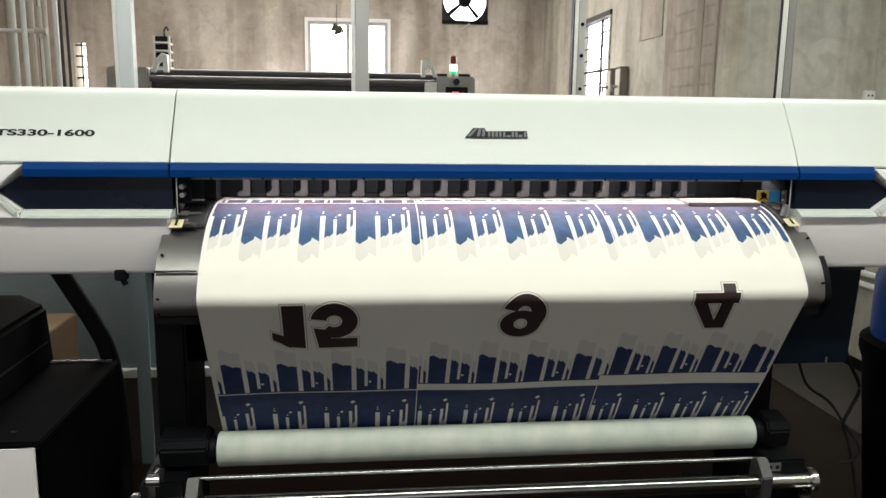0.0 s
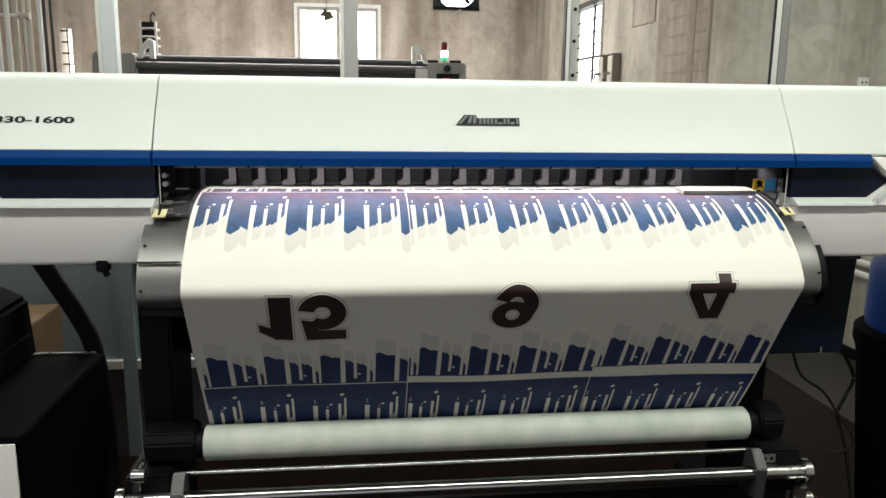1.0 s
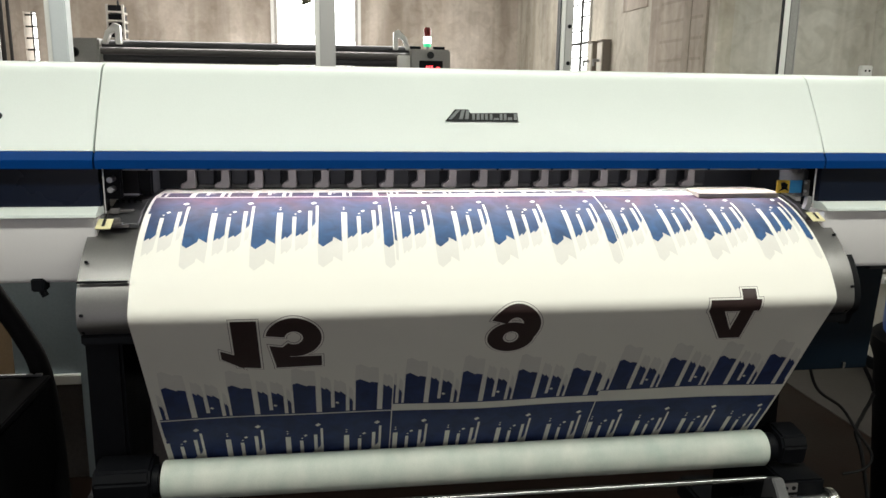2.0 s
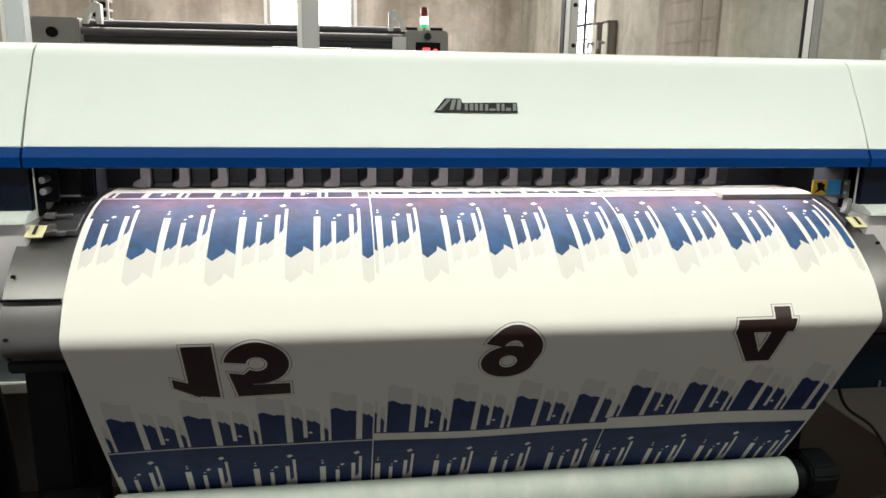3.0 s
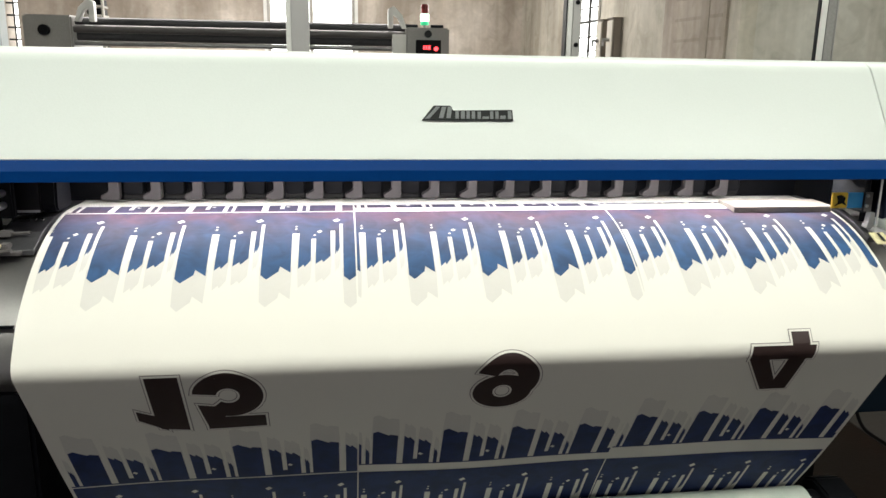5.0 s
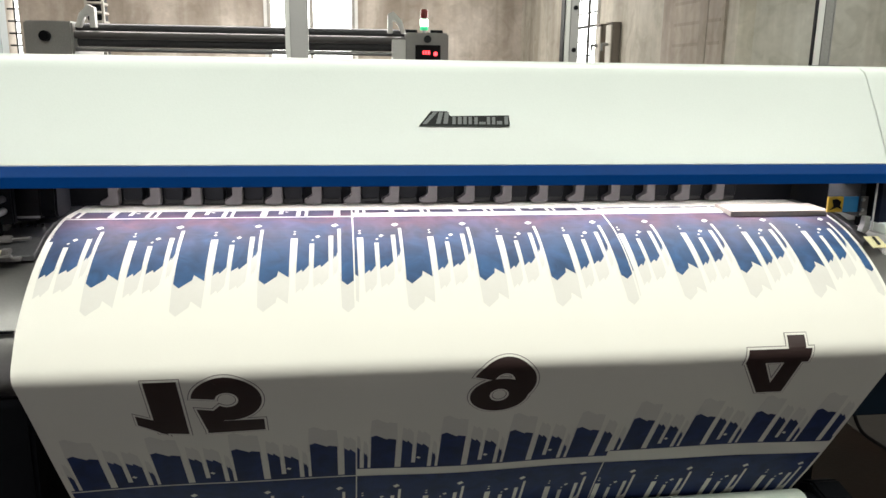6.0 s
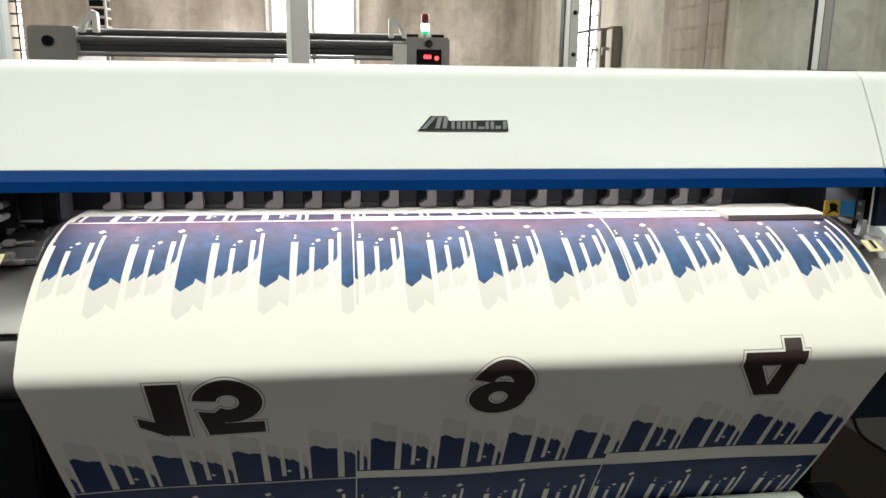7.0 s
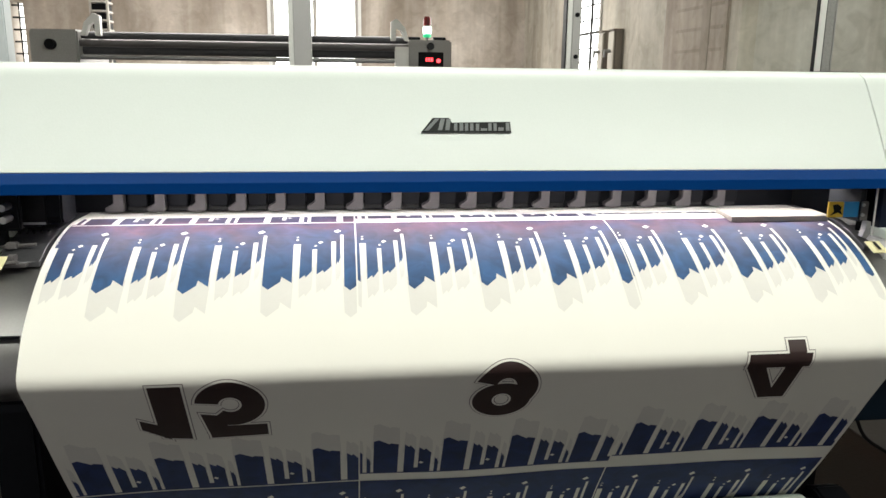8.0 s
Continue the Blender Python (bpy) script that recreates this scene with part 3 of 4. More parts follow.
def hood_side(xin, xchev, xout):
    """Recessed dark panel with a pointed end, pale ledge and lower fascia on one side of the opening."""
    s = -1 if xout < xin else 1
    part("smoked_panel", prism([(xin, 1.376), (xchev, 1.385), (xchev + s * 0.075, 1.335), (xchev + s * 0.01, 1.287), (xin, 1.287)], "y", -0.085, -0.06, 0.001, 1), NAVY, printer, "dark navy smoked window panel")
    cheek = prism([(xchev + s * 0.0, 1.404), (xout, 1.404), (xout, 1.27), (xchev + s * 0.012, 1.27), (xchev + s * 0.012, 1.285), (xchev + s * 0.078, 1.335)], "y", -0.107, 0.5, 0.002, 1)
    for v in cheek.verts:
        if v.co.y < 0:
            v.co.y += (v.co.z - 1.404) * 0.14
    part("chevron_cheek", cheek, FASCIA, printer)
    part("ledge", prism([(-0.126, 1.269), (-0.124, 1.276), (-0.100, 1.2885), (-0.06, 1.2885), (-0.06, 1.269)], "x", min(xin, xchev + s * 0.01), max(xin, xchev + s * 0.01), 0.001, 1), COVER, printer)
    dx, dz = s * 0.060, 0.046
    part("chevron_rim", prism([(xchev + s * 0.012, 1.2885), (xchev + s * 0.012 + dx, 1.2885 + dz), (xchev + s * 0.020 + dx, 1.2845 + dz), (xchev + s * 0.020, 1.2725)], "y", -0.130, -0.1072, 0.003, 2), COVER, printer)
    part("fascia", prism([(-0.112, 1.268), (-0.09, 1.13), (-0.083, 1.118), (-0.07, 1.114), (0.5, 1.114), (0.5, 1.268)], "x", min(xin + s * 0.006, xout), max(xin + s * 0.006, xout), 0.003, 2), FASCIA, printer, smooth=True)
    for y0, y1 in ((-0.06, -0.012), (0.095, 0.5)):
        part("inner_cheek", box(min(xin, xin + s * 0.01), max(xin, xin + s * 0.01), y0, y1, 1.27, 1.40, 0.0), BLACK, printer)


hood_side(SEAM_L, -1.245, XL)
hood_side(SEAM_R + 0.01, 1.06, XR)

# inside of the opening
part("rear_plate", box(SEAM_L + 0.004, SEAM_R - 0.004, 0.212, 0.225, 1.27, 1.40, 0.002), BLACK, printer)
part("upper_rail", box(SEAM_L + 0.004, SEAM_R - 0.004, 0.03, 0.21, 1.386, 1.398, 0.002), DARK, printer)
part("platen", box(SEAM_L + 0.004, SEAM_R - 0.004, 0.02, 0.21, 1.25, 1.2795, 0.003), BLACK, printer)
rail = part("print_rail", prism([(0.2, 1.28), (0.2, 1.290), (0.02, 1.288), (-0.04, 1.272), (-0.09, 1.25), (-0.09, 1.24), (0.02, 1.27)], "x", SEAM_L + 0.006, -0.806, 0.001, 1), RAILGREY, printer)
for k in range(5):
    part("rail_screw", rod((-0.872 + k * 0.013, 0.005, 1.284), (-0.872 + k * 0.013, 0.003, 1.289), 0.003, seg=8), STEEL, rail)
part("right_rail", prism([(0.2, 1.28), (0.2, 1.290), (0.02, 1.288), (-0.04, 1.272), (-0.09, 1.25), (-0.09, 1.24), (0.02, 1.27)], "x", 0.810, SEAM_R - 0.004, 0.001, 1), RAILGREY, printer)
for k in range(17):
    x = -0.740 + 0.0838 * k
    finger = part("pressure_finger", prism([(x, 1.386), (x + 0.021, 1.386), (x + 0.021, 1.302), (x + 0.017, 1.2975), (x - 0.013, 1.2975), (x - 0.017, 1.302), (x - 0.016, 1.308), (x - 0.006, 1.313), (x, 1.318)], "y", 0.15, 0.172, 0.0015, 1), FINGER, printer)
    part("finger_block", prism([(x + 0.0215, 1.386), (x + 0.0225, 1.312), (x + 0.028, 1.305), (x + 0.060, 1.305), (x + 0.0635, 1.312), (x + 0.0635, 1.386)], "y", 0.176, 0.21, 0.0015, 1), BLACK, finger)
    part("pinch_roller", rod((x + 0.022, 0.19, 1.3005), (x + 0.062, 0.19, 1.3005), 0.0085, seg=12), RUBBER, finger)
strip = part("lid_strip", box(SEAM_L + 0.03, SEAM_R - 0.02, -0.004, 0.0, 1.3595, 1.3645, 0.0008), MACHGREY, printer, "grey strip with small screws above the opening")
for k in range(12):
    x = -0.80 + 0.138 * k
    part("strip_screw", rod((x, -0.008, 1.3635), (x, -0.004, 1.3635), 0.0035, seg=8), BLACK, strip)
for x in (SEAM_L + 0.012, SEAM_R - 0.013):
    part("lid_edge", box(x, x + 0.0025, -0.098, -0.094, 1.275, 1.373, 0.0005), ALU, printer)
for z in (1.325, 1.347):
    part("left_gear", rod((-0.862, -0.055, z), (-0.862, -0.086, z), 0.0065, seg=14), DULLSTEEL, printer)
part("left_gear_plate", box(-0.880, -0.845, -0.055, -0.04, 1.30, 1.372, 0.003), BLACK, printer)
part("left_bracket", box(-0.826, -0.806, 0.06, 0.08, 1.296, 1.375, 0.003), BLACK, printer)
# media edge guard with its warning label
part("media_edge_guard", prism([(0.022, 1.2835), (0.022, 1.2955), (0.027, 1.2978), (0.095, 1.3000), (0.095, 1.2935)], "x", 0.573, 0.798, 0.0008, 1), PALEMETAL, printer)
lab = part("warning_label", box(0.744, 0.778, -0.056, -0.05, 1.306, 1.338, 0.0008), YELLOW, printer, "yellow and blue warning label")
part("hand_mark", prism([(0.748, 1.310), (0.756, 1.318), (0.752, 1.332), (0.762, 1.334), (0.772, 1.328), (0.770, 1.320), (0.776, 1.311), (0.764, 1.316)], "y", -0.0575, -0.0562), BLACK, lab)
part("blue_half", box(0.7785, 0.812, -0.056, -0.05, 1.306, 1.338, 0.0008), CYANLABEL, lab)
part("right_bracket", prism([(-0.06, 1.296), (-0.06, 1.365), (-0.02, 1.372), (0.05, 1.372), (0.05, 1.296)], "x", 0.812, 0.8245, 0.002, 1), DARK, printer)
part("bracket_plate", box(0.8125, 0.8285, -0.064, -0.0602, 1.300, 1.340, 0.001), GREYPLATE, printer)
part("bracket_foot", prism([(0.818, 1.2995), (0.8285, 1.2995), (0.8285, 1.272), (0.822, 1.264), (0.811, 1.268), (0.816, 1.282)], "y", -0.078, -0.062, 0.001, 1), DULLSTEEL, printer)
for z in (1.312, 1.333):
    part("bracket_screw", rod((0.815, -0.064, z), (0.815, -0.068, z), 0.0035, seg=12), DULLSTEEL, printer)

# print carriage at the end of its travel
CX0, CX1 = -1.075, -0.790
carriage = part("print_carriage", prism([(0.0, 1.301), (0.0, 1.330), (0.006, 1.384), (0.085, 1.384), (0.085, 1.301)], "x", CX0 + 0.035, CX1 - 0.03, 0.002, 1), CARRIAGE, printer, "grey metal print carriage at the end of its travel")
for a, b in ((CX0, CX0 + 0.0345), (CX1 - 0.0295, CX1)):
    part("carriage_bumper", prism([(0.004, 1.300), (-0.002, 1.312), (0.004, 1.383), (0.08, 1.383), (0.08, 1.300)], "x", a, b, 0.004, 2), BLACK, carriage)
part("carriage_skirt", box(CX0 + 0.04, CX1 - 0.04, 0.004, 0.08, 1.296, 1.3005, 0.001), BLACK, carriage)
part("carriage_edge", box(CX0 + 0.036, CX1 - 0.031, -0.0015, 0.0, 1.3015, 1.306, 0.0005), DULLSTEEL, carriage)
for k in range(2):
    x = CX0 + 0.075 + 0.095 * k
    part("carriage_seam", box(x, x + 0.003, -0.0012, 0.002, 1.308, 1.330, 0.0004), GREYPLATE, carriage)

# ---------- curved guide and printed sheet ----------
CURVE = [(0.20, 1.290), (0.09, 1.290), (0.04, 1.285), (-0.02, 1.271), (-0.07, 1.251), (-0.12, 1.223), (-0.167, 1.188), (-0.208, 1.149), (-0.2350, 1.110), (-0.2470, 1.089), (-0.2490, 1.079), (-0.2475, 1.068), (-0.2415, 1.0560)]
LINE = [(p.x, p.y) for p in spline([(a, b, 0) for a, b in CURVE], 8)]
TAIL = (0.045, 0.60)
for k in range(1, 25):
    LINE.append((CURVE[-1][0] + (TAIL[0] - CURVE[-1][0]) * k / 24, CURVE[-1][1] + (TAIL[1] - CURVE[-1][1]) * k / 24))
GUIDE_LINE = [(p.x, p.y) for p in spline([(0.02, 1.274, 0), (-0.05, 1.254, 0), (-0.105, 1.224, 0), (-0.155, 1.187, 0), (-0.193, 1.145, 0), (-0.216, 1.10, 0), (-0.222, 1.055, 0), (-0.20, 1.028, 0)], 6)]
part("left_paper_guide", sheet(GUIDE_LINE, -0.912, -0.60, 0.012), GUIDE, printer, "dark polished curved paper guide", smooth=True)
part("middle_paper_guide", sheet(GUIDE_LINE, -0.598, 0.598, 0.012), GUIDE, printer, smooth=True)
part("right_paper_guide", sheet(GUIDE_LINE, 0.60, 0.872, 0.012), GUIDE, printer, smooth=True)
for x in (-0.908, 0.862):
    part("guide_side", prism([(p[0] + 0.004, p[1] - 0.004) for p in GUIDE_LINE] + [(-0.05, 1.028), (0.02, 1.12)], "x", x, x + 0.006, 0.0), BLACK, printer)
for x, y, z in ((-0.900, -0.2245, 1.078), (0.862, -0.2205, 1.10), (-0.898, -0.168, 1.18), (0.862, -0.130, 1.21)):
    part("guide_screw", rod((x, y, z), (x, y - 0.006, z + 0.002), 0.0035, seg=12), BLACK, printer)
part("guide_lip", box(-0.912, 0.872, -0.205, -0.16, 1.005, 1.03, 0.004), BLACK, printer)
part("cross_beam", box(-0.93, 0.98, -0.02, 0.30, 0.98, 1.10, 0.006), BLACK, printer)
for x in (-0.880, 0.812):
    tag = prism([(-0.118, 1.2585), (-0.085, 1.2745), (-0.084, 1.2725), (-0.117, 1.2565)], "x", x - 0.008, x + 0.024)
    bmesh.ops.translate(tag, verts=tag.verts, vec=(0, -0.012, -0.012))
    t = part("caution_tag", tag, PALELABEL, printer, "pale yellow caution sticker")
    mark = prism([(-0.113, 1.2625), (-0.09, 1.2737), (-0.09, 1.2730), (-0.113, 1.2618)], "x", x + 0.005, x + 0.011)
    bmesh.ops.translate(mark, verts=mark.verts, vec=(0, -0.013, -0.0105))
    part("caution_mark", mark, DARK, t)

part("guide_seam", box(-0.911, -0.808, -0.2065, -0.2, 1.143, 1.147, 0.0005), BLACK, printer)
part("edge_clip", joined(box(-0.895, -0.825, -0.105, -0.085, 1.243, 1.249, 0.001), rod((-0.88, -0.098, 1.246), (-0.835, -0.112, 1.254), 0.004, seg=8), box(-0.862, -0.846, -0.1, -0.075, 1.249, 1.262, 0.002)), GREYPLATE, printer)
part("edge_lever", joined(rod((-0.90, -0.05, 1.268), (-0.82, -0.06, 1.276), 0.003, seg=8), box(-0.872, -0.852, -0.066, -0.05, 1.268, 1.28, 0.002)), GREYPLATE, printer)
# legs, foot rails
leg = part("leg", box(-0.988, -0.90, 0.05, 0.30, 0.08, 1.114, 0.008), BLACK, printer)
part("foot", box(-1.01, -0.88, -0.35, 0.62, 0.02, 0.10, 0.01), BLACK, leg)
leg = part("leg", box(0.95, 1.05, 0.30, 0.50, 0.08, 1.114, 0.008), BLACK, printer)
part("foot", box(0.93, 1.07, -0.1, 0.72, 0.02, 0.10, 0.01), BLACK, leg)
part("side_housing", prism([(0.93, 1.114), (1.205, 1.114), (1.185, 0.76), (0.93, 0.76)], "y", 0.10, 0.34, 0.006), HOUSING, printer)
part("housing_catch", box(1.10, 1.108, 0.09, 0.10, 0.765, 0.785, 0.001), STEEL, printer)
part("rear_body", box(-0.93, 0.93, 0.25, 0.58, 0.76, 1.114, 0.008), BLACK, printer)
part("fascia_clip", joined(box(-1.043, -1.014, -0.095, -0.06, 1.098, 1.128, 0.003), rod((-1.025, -0.08, 1.099), (-1.018, -0.08, 1.085), 0.008, seg=10)), BLACK, printer)
part("fascia_clip", box(1.02, 1.09, -0.07, -0.03, 1.104, 1.114, 0.002), DARK, printer)
part("right_end_guide", sheet([(p[0] + 0.02, p[1] - 0.01) for p in GUIDE_LINE[20:]] + [(-0.17, 0.99)], 0.880, 0.905, 0.02), BLACK, printer, smooth=True)

# take-up unit
ROLL_C, ROLL_R = (-0.002, 0.577), 0.05
takeup = part("take_up_bar", rod((-0.90, -0.13, 0.475), (0.92, -0.13, 0.475), 0.021, seg=28), BARSTEEL, printer, "bright steel take-up bar", smooth=True)
part("tension_bar", rod((-0.86, -0.075, 0.522), (0.80, -0.075, 0.522), 0.008, seg=20), BARSTEEL, printer, smooth=True)
for s, x in ((-1, -0.945), (1, 0.88)):
    unit = part("take_up_housing", prism([(-0.05, 0.545), (-0.06, 0.60), (-0.045, 0.628), (0.02, 0.640), (0.06, 0.62), (0.07, 0.55)], "x", x - 0.02 if s < 0 else x - 0.04, x + 0.115 if s < 0 else x + 0.035, 0.006), BLACK, printer)
    part("housing_base", box(x - 0.06, x + 0.06, -0.11, 0.10, 0.40, 0.53, 0.006), BLACK, unit)
    xi = x + s * -0.085
    part("bracket_arm", prism([(-0.15, 0.40), (-0.16, 0.50), (-0.115, 0.545), (-0.08, 0.53), (-0.06, 0.40)], "x", xi - 0.016, xi + 0.016, 0.003), RAILGREY, unit)
    xe = x + s * 0.02
    part("bar_end", rod((xe + s * 0.033, -0.13, 0.475), (xe + s * 0.056, -0.13, 0.475), 0.036, seg=28, bevel=0.004), STEEL, unit, smooth=True)
    part("bar_collar", rod((xe - s * 0.09, -0.13, 0.475), (xe + s * 0.034, -0.13, 0.475), 0.0225, seg=24, bevel=0.003), STEEL, unit, smooth=True)
    if s > 0:
        mark = part("maker_plate", box(0.812, 0.858, -0.114, -0.1102, 0.498, 0.524, 0.001), GREYPLATE, unit, "small grey plate")
        for xm in (0.824, 0.846):
            part("plate_hole", rod((xm, -0.1155, 0.511), (xm, -0.113, 0.511), 0.006, seg=12), BLACK, mark)
    if s < 0:
        part("end_knob", joined(rod((-0.972, -0.15, 0.558), (-0.938, -0.15, 0.558), 0.017, seg=18, bevel=0.002), rod((-0.962, -0.15, 0.515), (-0.962, -0.15, 0.545), 0.012, seg=14), rod((-0.955, -0.13, 0.574), (-0.945, -0.13, 0.590), 0.008, seg=10)), STEEL, unit, smooth=True)
    part("clamp_screw", joined(rod((xe + s * 0.02, -0.15, 0.41), (xe + s * 0.02, -0.15, 0.44), 0.022, seg=18), rod((xe + s * 0.0, -0.15, 0.40), (xe + s * 0.06, -0.15, 0.40), 0.016, seg=14)), STEEL, unit, smooth=True)
part("core_holder", rod((-0.90, ROLL_C[0], ROLL_C[1]), (-0.812, ROLL_C[0], ROLL_C[1]), 0.04, seg=28, bevel=0.004), BLACK, printer, smooth=True)
part("core_holder", rod((0.812, ROLL_C[0], ROLL_C[1]), (0.86, ROLL_C[0], ROLL_C[1]), 0.04, seg=28, bevel=0.004), BLACK, printer, smooth=True)
part("lower_beam", box(-0.93, 1.06, 0.12, 0.22, 0.16, 0.30, 0.008), BLACK, printer)

# lettering and badge on the covers
def on_cover(bm, x, z, width, lift, squash=1.0):
    """Lays flat letters on the sloping front of the cover."""
    vs = list(bm.verts)
    lo, hi = min(v.co.x for v in vs), max(v.co.x for v in vs)
    k = width / (hi - lo)
    slope = math.atan2(0.030, 0.05)
    for v in vs:
        a, b, c = (v.co.x - lo) * k, v.co.y * k * squash, v.co.z
        zz = z + b * math.cos(slope)
        yy = -0.0643 + (zz - 1.482) * 0.6
        v.co = (x + a, yy - lift - c, zz)
    return bm


part("model_lettering", on_cover(letters("TS330-1600", 0.03, 0.0006), -1.324, 1.4765, 0.246, 0.0008, 0.5), BADGE_DARK, printer, "dark extended model lettering")
badge = bmesh.new()


def slab2d(bm, pts, d):
    f = bm.faces.new([bm.verts.new((a, b, 0)) for a, b in pts])
    r = bmesh.ops.extrude_face_region(bm, geom=[f])
    bmesh.ops.translate(bm, verts=[v for v in r["geom"] if isinstance(v, bmesh.types.BMVert)], vec=(0, 0, d))


slab2d(badge, [(0, 0), (0.173, 0), (0.173, 0.023), (0.165, 0.023), (0.06, 0.021), (0.055, 0.031), (0.024, 0.031)], 0.004)
badge_ob = part("badge", on_cover(badge, -0.112, 1.481, 0.173, 0.0), BADGE_DARK, printer, "small slanted dark maker's badge")
BARS = [[(0.004, 0.004), (0.012, 0.004), (0.034, 0.029), (0.026, 0.029)], [(0.030, 0.005), (0.038, 0.005), (0.045, 0.029), (0.037, 0.029)], [(0.044, 0.005), (0.052, 0.005), (0.056, 0.029), (0.048, 0.029)]]
BARS += [[(a, 0.004), (a + w, 0.004), (a + w + 0.001, 0.003 + h), (a + 0.001, 0.003 + h)] for a, w, h in ((0.061, 0.006, 0.017), (0.0715, 0.007, 0.017), (0.082, 0.006, 0.017), (0.092, 0.006, 0.017), (0.103, 0.006, 0.016), (0.112, 0.012, 0.006), (0.127, 0.006, 0.017), (0.137, 0.006, 0.017), (0.146, 0.010, 0.008), (0.161, 0.007, 0.018))]
tilt = 0.6
for pts in BARS:
    bm = bmesh.new()
    slab2d(bm, pts, 0.0052)
    for v in bm.verts:
        zz = 1.481 + v.co.y * 0.86
        v.co = (-0.110 + v.co.x, -0.0643 + (zz - 1.482) * tilt - v.co.z, zz)
    part("badge_bar", bm, BADGE, badge_ob)

# ---------- the printed sheet ----------
CUM = [0.0]
for a, b in zip(LINE, LINE[1:]):
    CUM.append(CUM[-1] + math.hypot(b[0] - a[0], b[1] - a[1]))
SHEET_L, SHEET_R = -0.802, 0.806


def on_sheet(x, s, lift):
    """The place on the sheet x across and s along it."""
    i = 0
    while i < len(CUM) - 2 and CUM[i + 1] < s:
        i += 1
    u = (s - CUM[i]) / (CUM[i + 1] - CUM[i])
    (ya, za), (yb, zb) = LINE[i], LINE[i + 1]
    ny, nz = zb - za, -(yb - ya)
    k = math.hypot(ny, nz)
    slack = min(1.0, max(0.0, (s - 0.50) / 0.25)) * min(1.0, max(0.0, (1.09 - s) / 0.1))
    lift += 0.0022 * slack * (math.sin(7.3 * x + 9 * s) + 0.6 * math.sin(15 * x - 6 * s + 1))
    return Vector((x, ya + (yb - ya) * u + ny / k * lift, za + (zb - za) * u + nz / k * lift))


roll = thing("printed_sheet", 0, -0.1, 0.56, "white printed transfer sheet curving onto a take-up roll", "printed sheet")
def web():
    """The sheet itself, slightly slack between the edge of the guide and the roll."""
    bm = bmesh.new()
    cols, rows = 72, 150
    front = [[bm.verts.new(on_sheet(SHEET_L + (SHEET_R - SHEET_L) * i / cols, CUM[-1] * j / rows, 0)) for i in range(cols + 1)] for j in range(rows + 1)]
    back = [[bm.verts.new(on_sheet(SHEET_L + (SHEET_R - SHEET_L) * i / cols, CUM[-1] * j / rows, -0.0006)) for i in range(cols + 1)] for j in range(rows + 1)]
    for j in range(rows):
        for i in range(cols):
            for g in (front, back):
                bm.faces.new((g[j][i], g[j][i + 1], g[j + 1][i + 1], g[j + 1][i]))
        for i in (0, cols):
            bm.faces.new((front[j][i], front[j + 1][i], back[j + 1][i], back[j][i]))
    for j in (0, rows):
        for i in range(cols):
            bm.faces.new((front[j][i], front[j][i + 1], back[j][i + 1], back[j][i]))
    return bm


part("web", web(), PAPER, roll, smooth=True)


def wound():
    bm = rod((SHEET_L - 0.006, *ROLL_C), (SHEET_R + 0.004, *ROLL_C), ROLL_R, seg=48, bevel=0.003)
    return bm


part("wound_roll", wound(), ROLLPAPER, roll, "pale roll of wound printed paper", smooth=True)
for x in (SHEET_L - 0.012, SHEET_R + 0.004):
    part("core_end", rod((x, *ROLL_C), (x + 0.008, *ROLL_C), 0.032, seg=28), CARD, roll)


def printed(name, polys, mat, lift, label="", parent=None):
    """Ink areas given as outlines (x, s), cut across the bend and laid on the sheet."""
    bm = bmesh.new()
    for pts in polys:
        bm.faces.new([bm.verts.new((a, b, 0)) for a, b in pts])
    lo, hi = min(v.co.y for v in bm.verts), max(v.co.y for v in bm.verts)
    s = math.floor(lo / 0.012) * 0.012
    while s < hi:
        bmesh.ops.bisect_plane(bm, geom=bm.verts[:] + bm.edges[:] + bm.faces[:], plane_co=(0, s, 0), plane_no=(0, 1, 0))
        s += 0.012
    bmesh.ops.triangulate(bm, faces=[f for f in bm.faces if len(f.verts) > 4])
    uv = bm.loops.layers.uv.new("UVMap")
    for f in bm.faces:
        for l in f.loops:
            l[uv].uv = (l.vert.co.x, l.vert.co.y)
    for v in bm.verts:
        v.co = on_sheet(v.co.x, min(v.co.y, CUM[-1] - 0.002), lift)
    return part(name, bm, mat, parent or roll, label)


HEM_U, HEM_L = 0.148, 0.9041
# panels: x from, x to, first wide column, motif pitch, gap above the hem
PANELS = ((-0.795, -0.2382, -0.706 - 0.1485, 0.1485, 0.0045), (-0.2355, 0.2938, -0.1415 - 0.1375, 0.1375, 0.028), (0.2966, 0.799, 0.384 - 0.133, 0.133, 0.048))
UP_SHIFT = -0.067  # the upward columns stand between the downward ones


def clip_x(pts, x0, x1):
    """Cuts an outline to x0..x1."""
    for bound, sign in ((x0, 1), (x1, -1)):
        out = []
        for i, (a, b) in enumerate(pts):
            c, d = pts[i - 1]
            ina, inc = sign * (a - bound) >= 0, sign * (c - bound) >= 0
            if ina != inc:
                u = (bound - c) / (a - c)
                out.append((bound, d + (b - d) * u))
            if ina:
                out.append((a, b))
        pts = out
        if len(pts) < 3:
            return []
    return pts


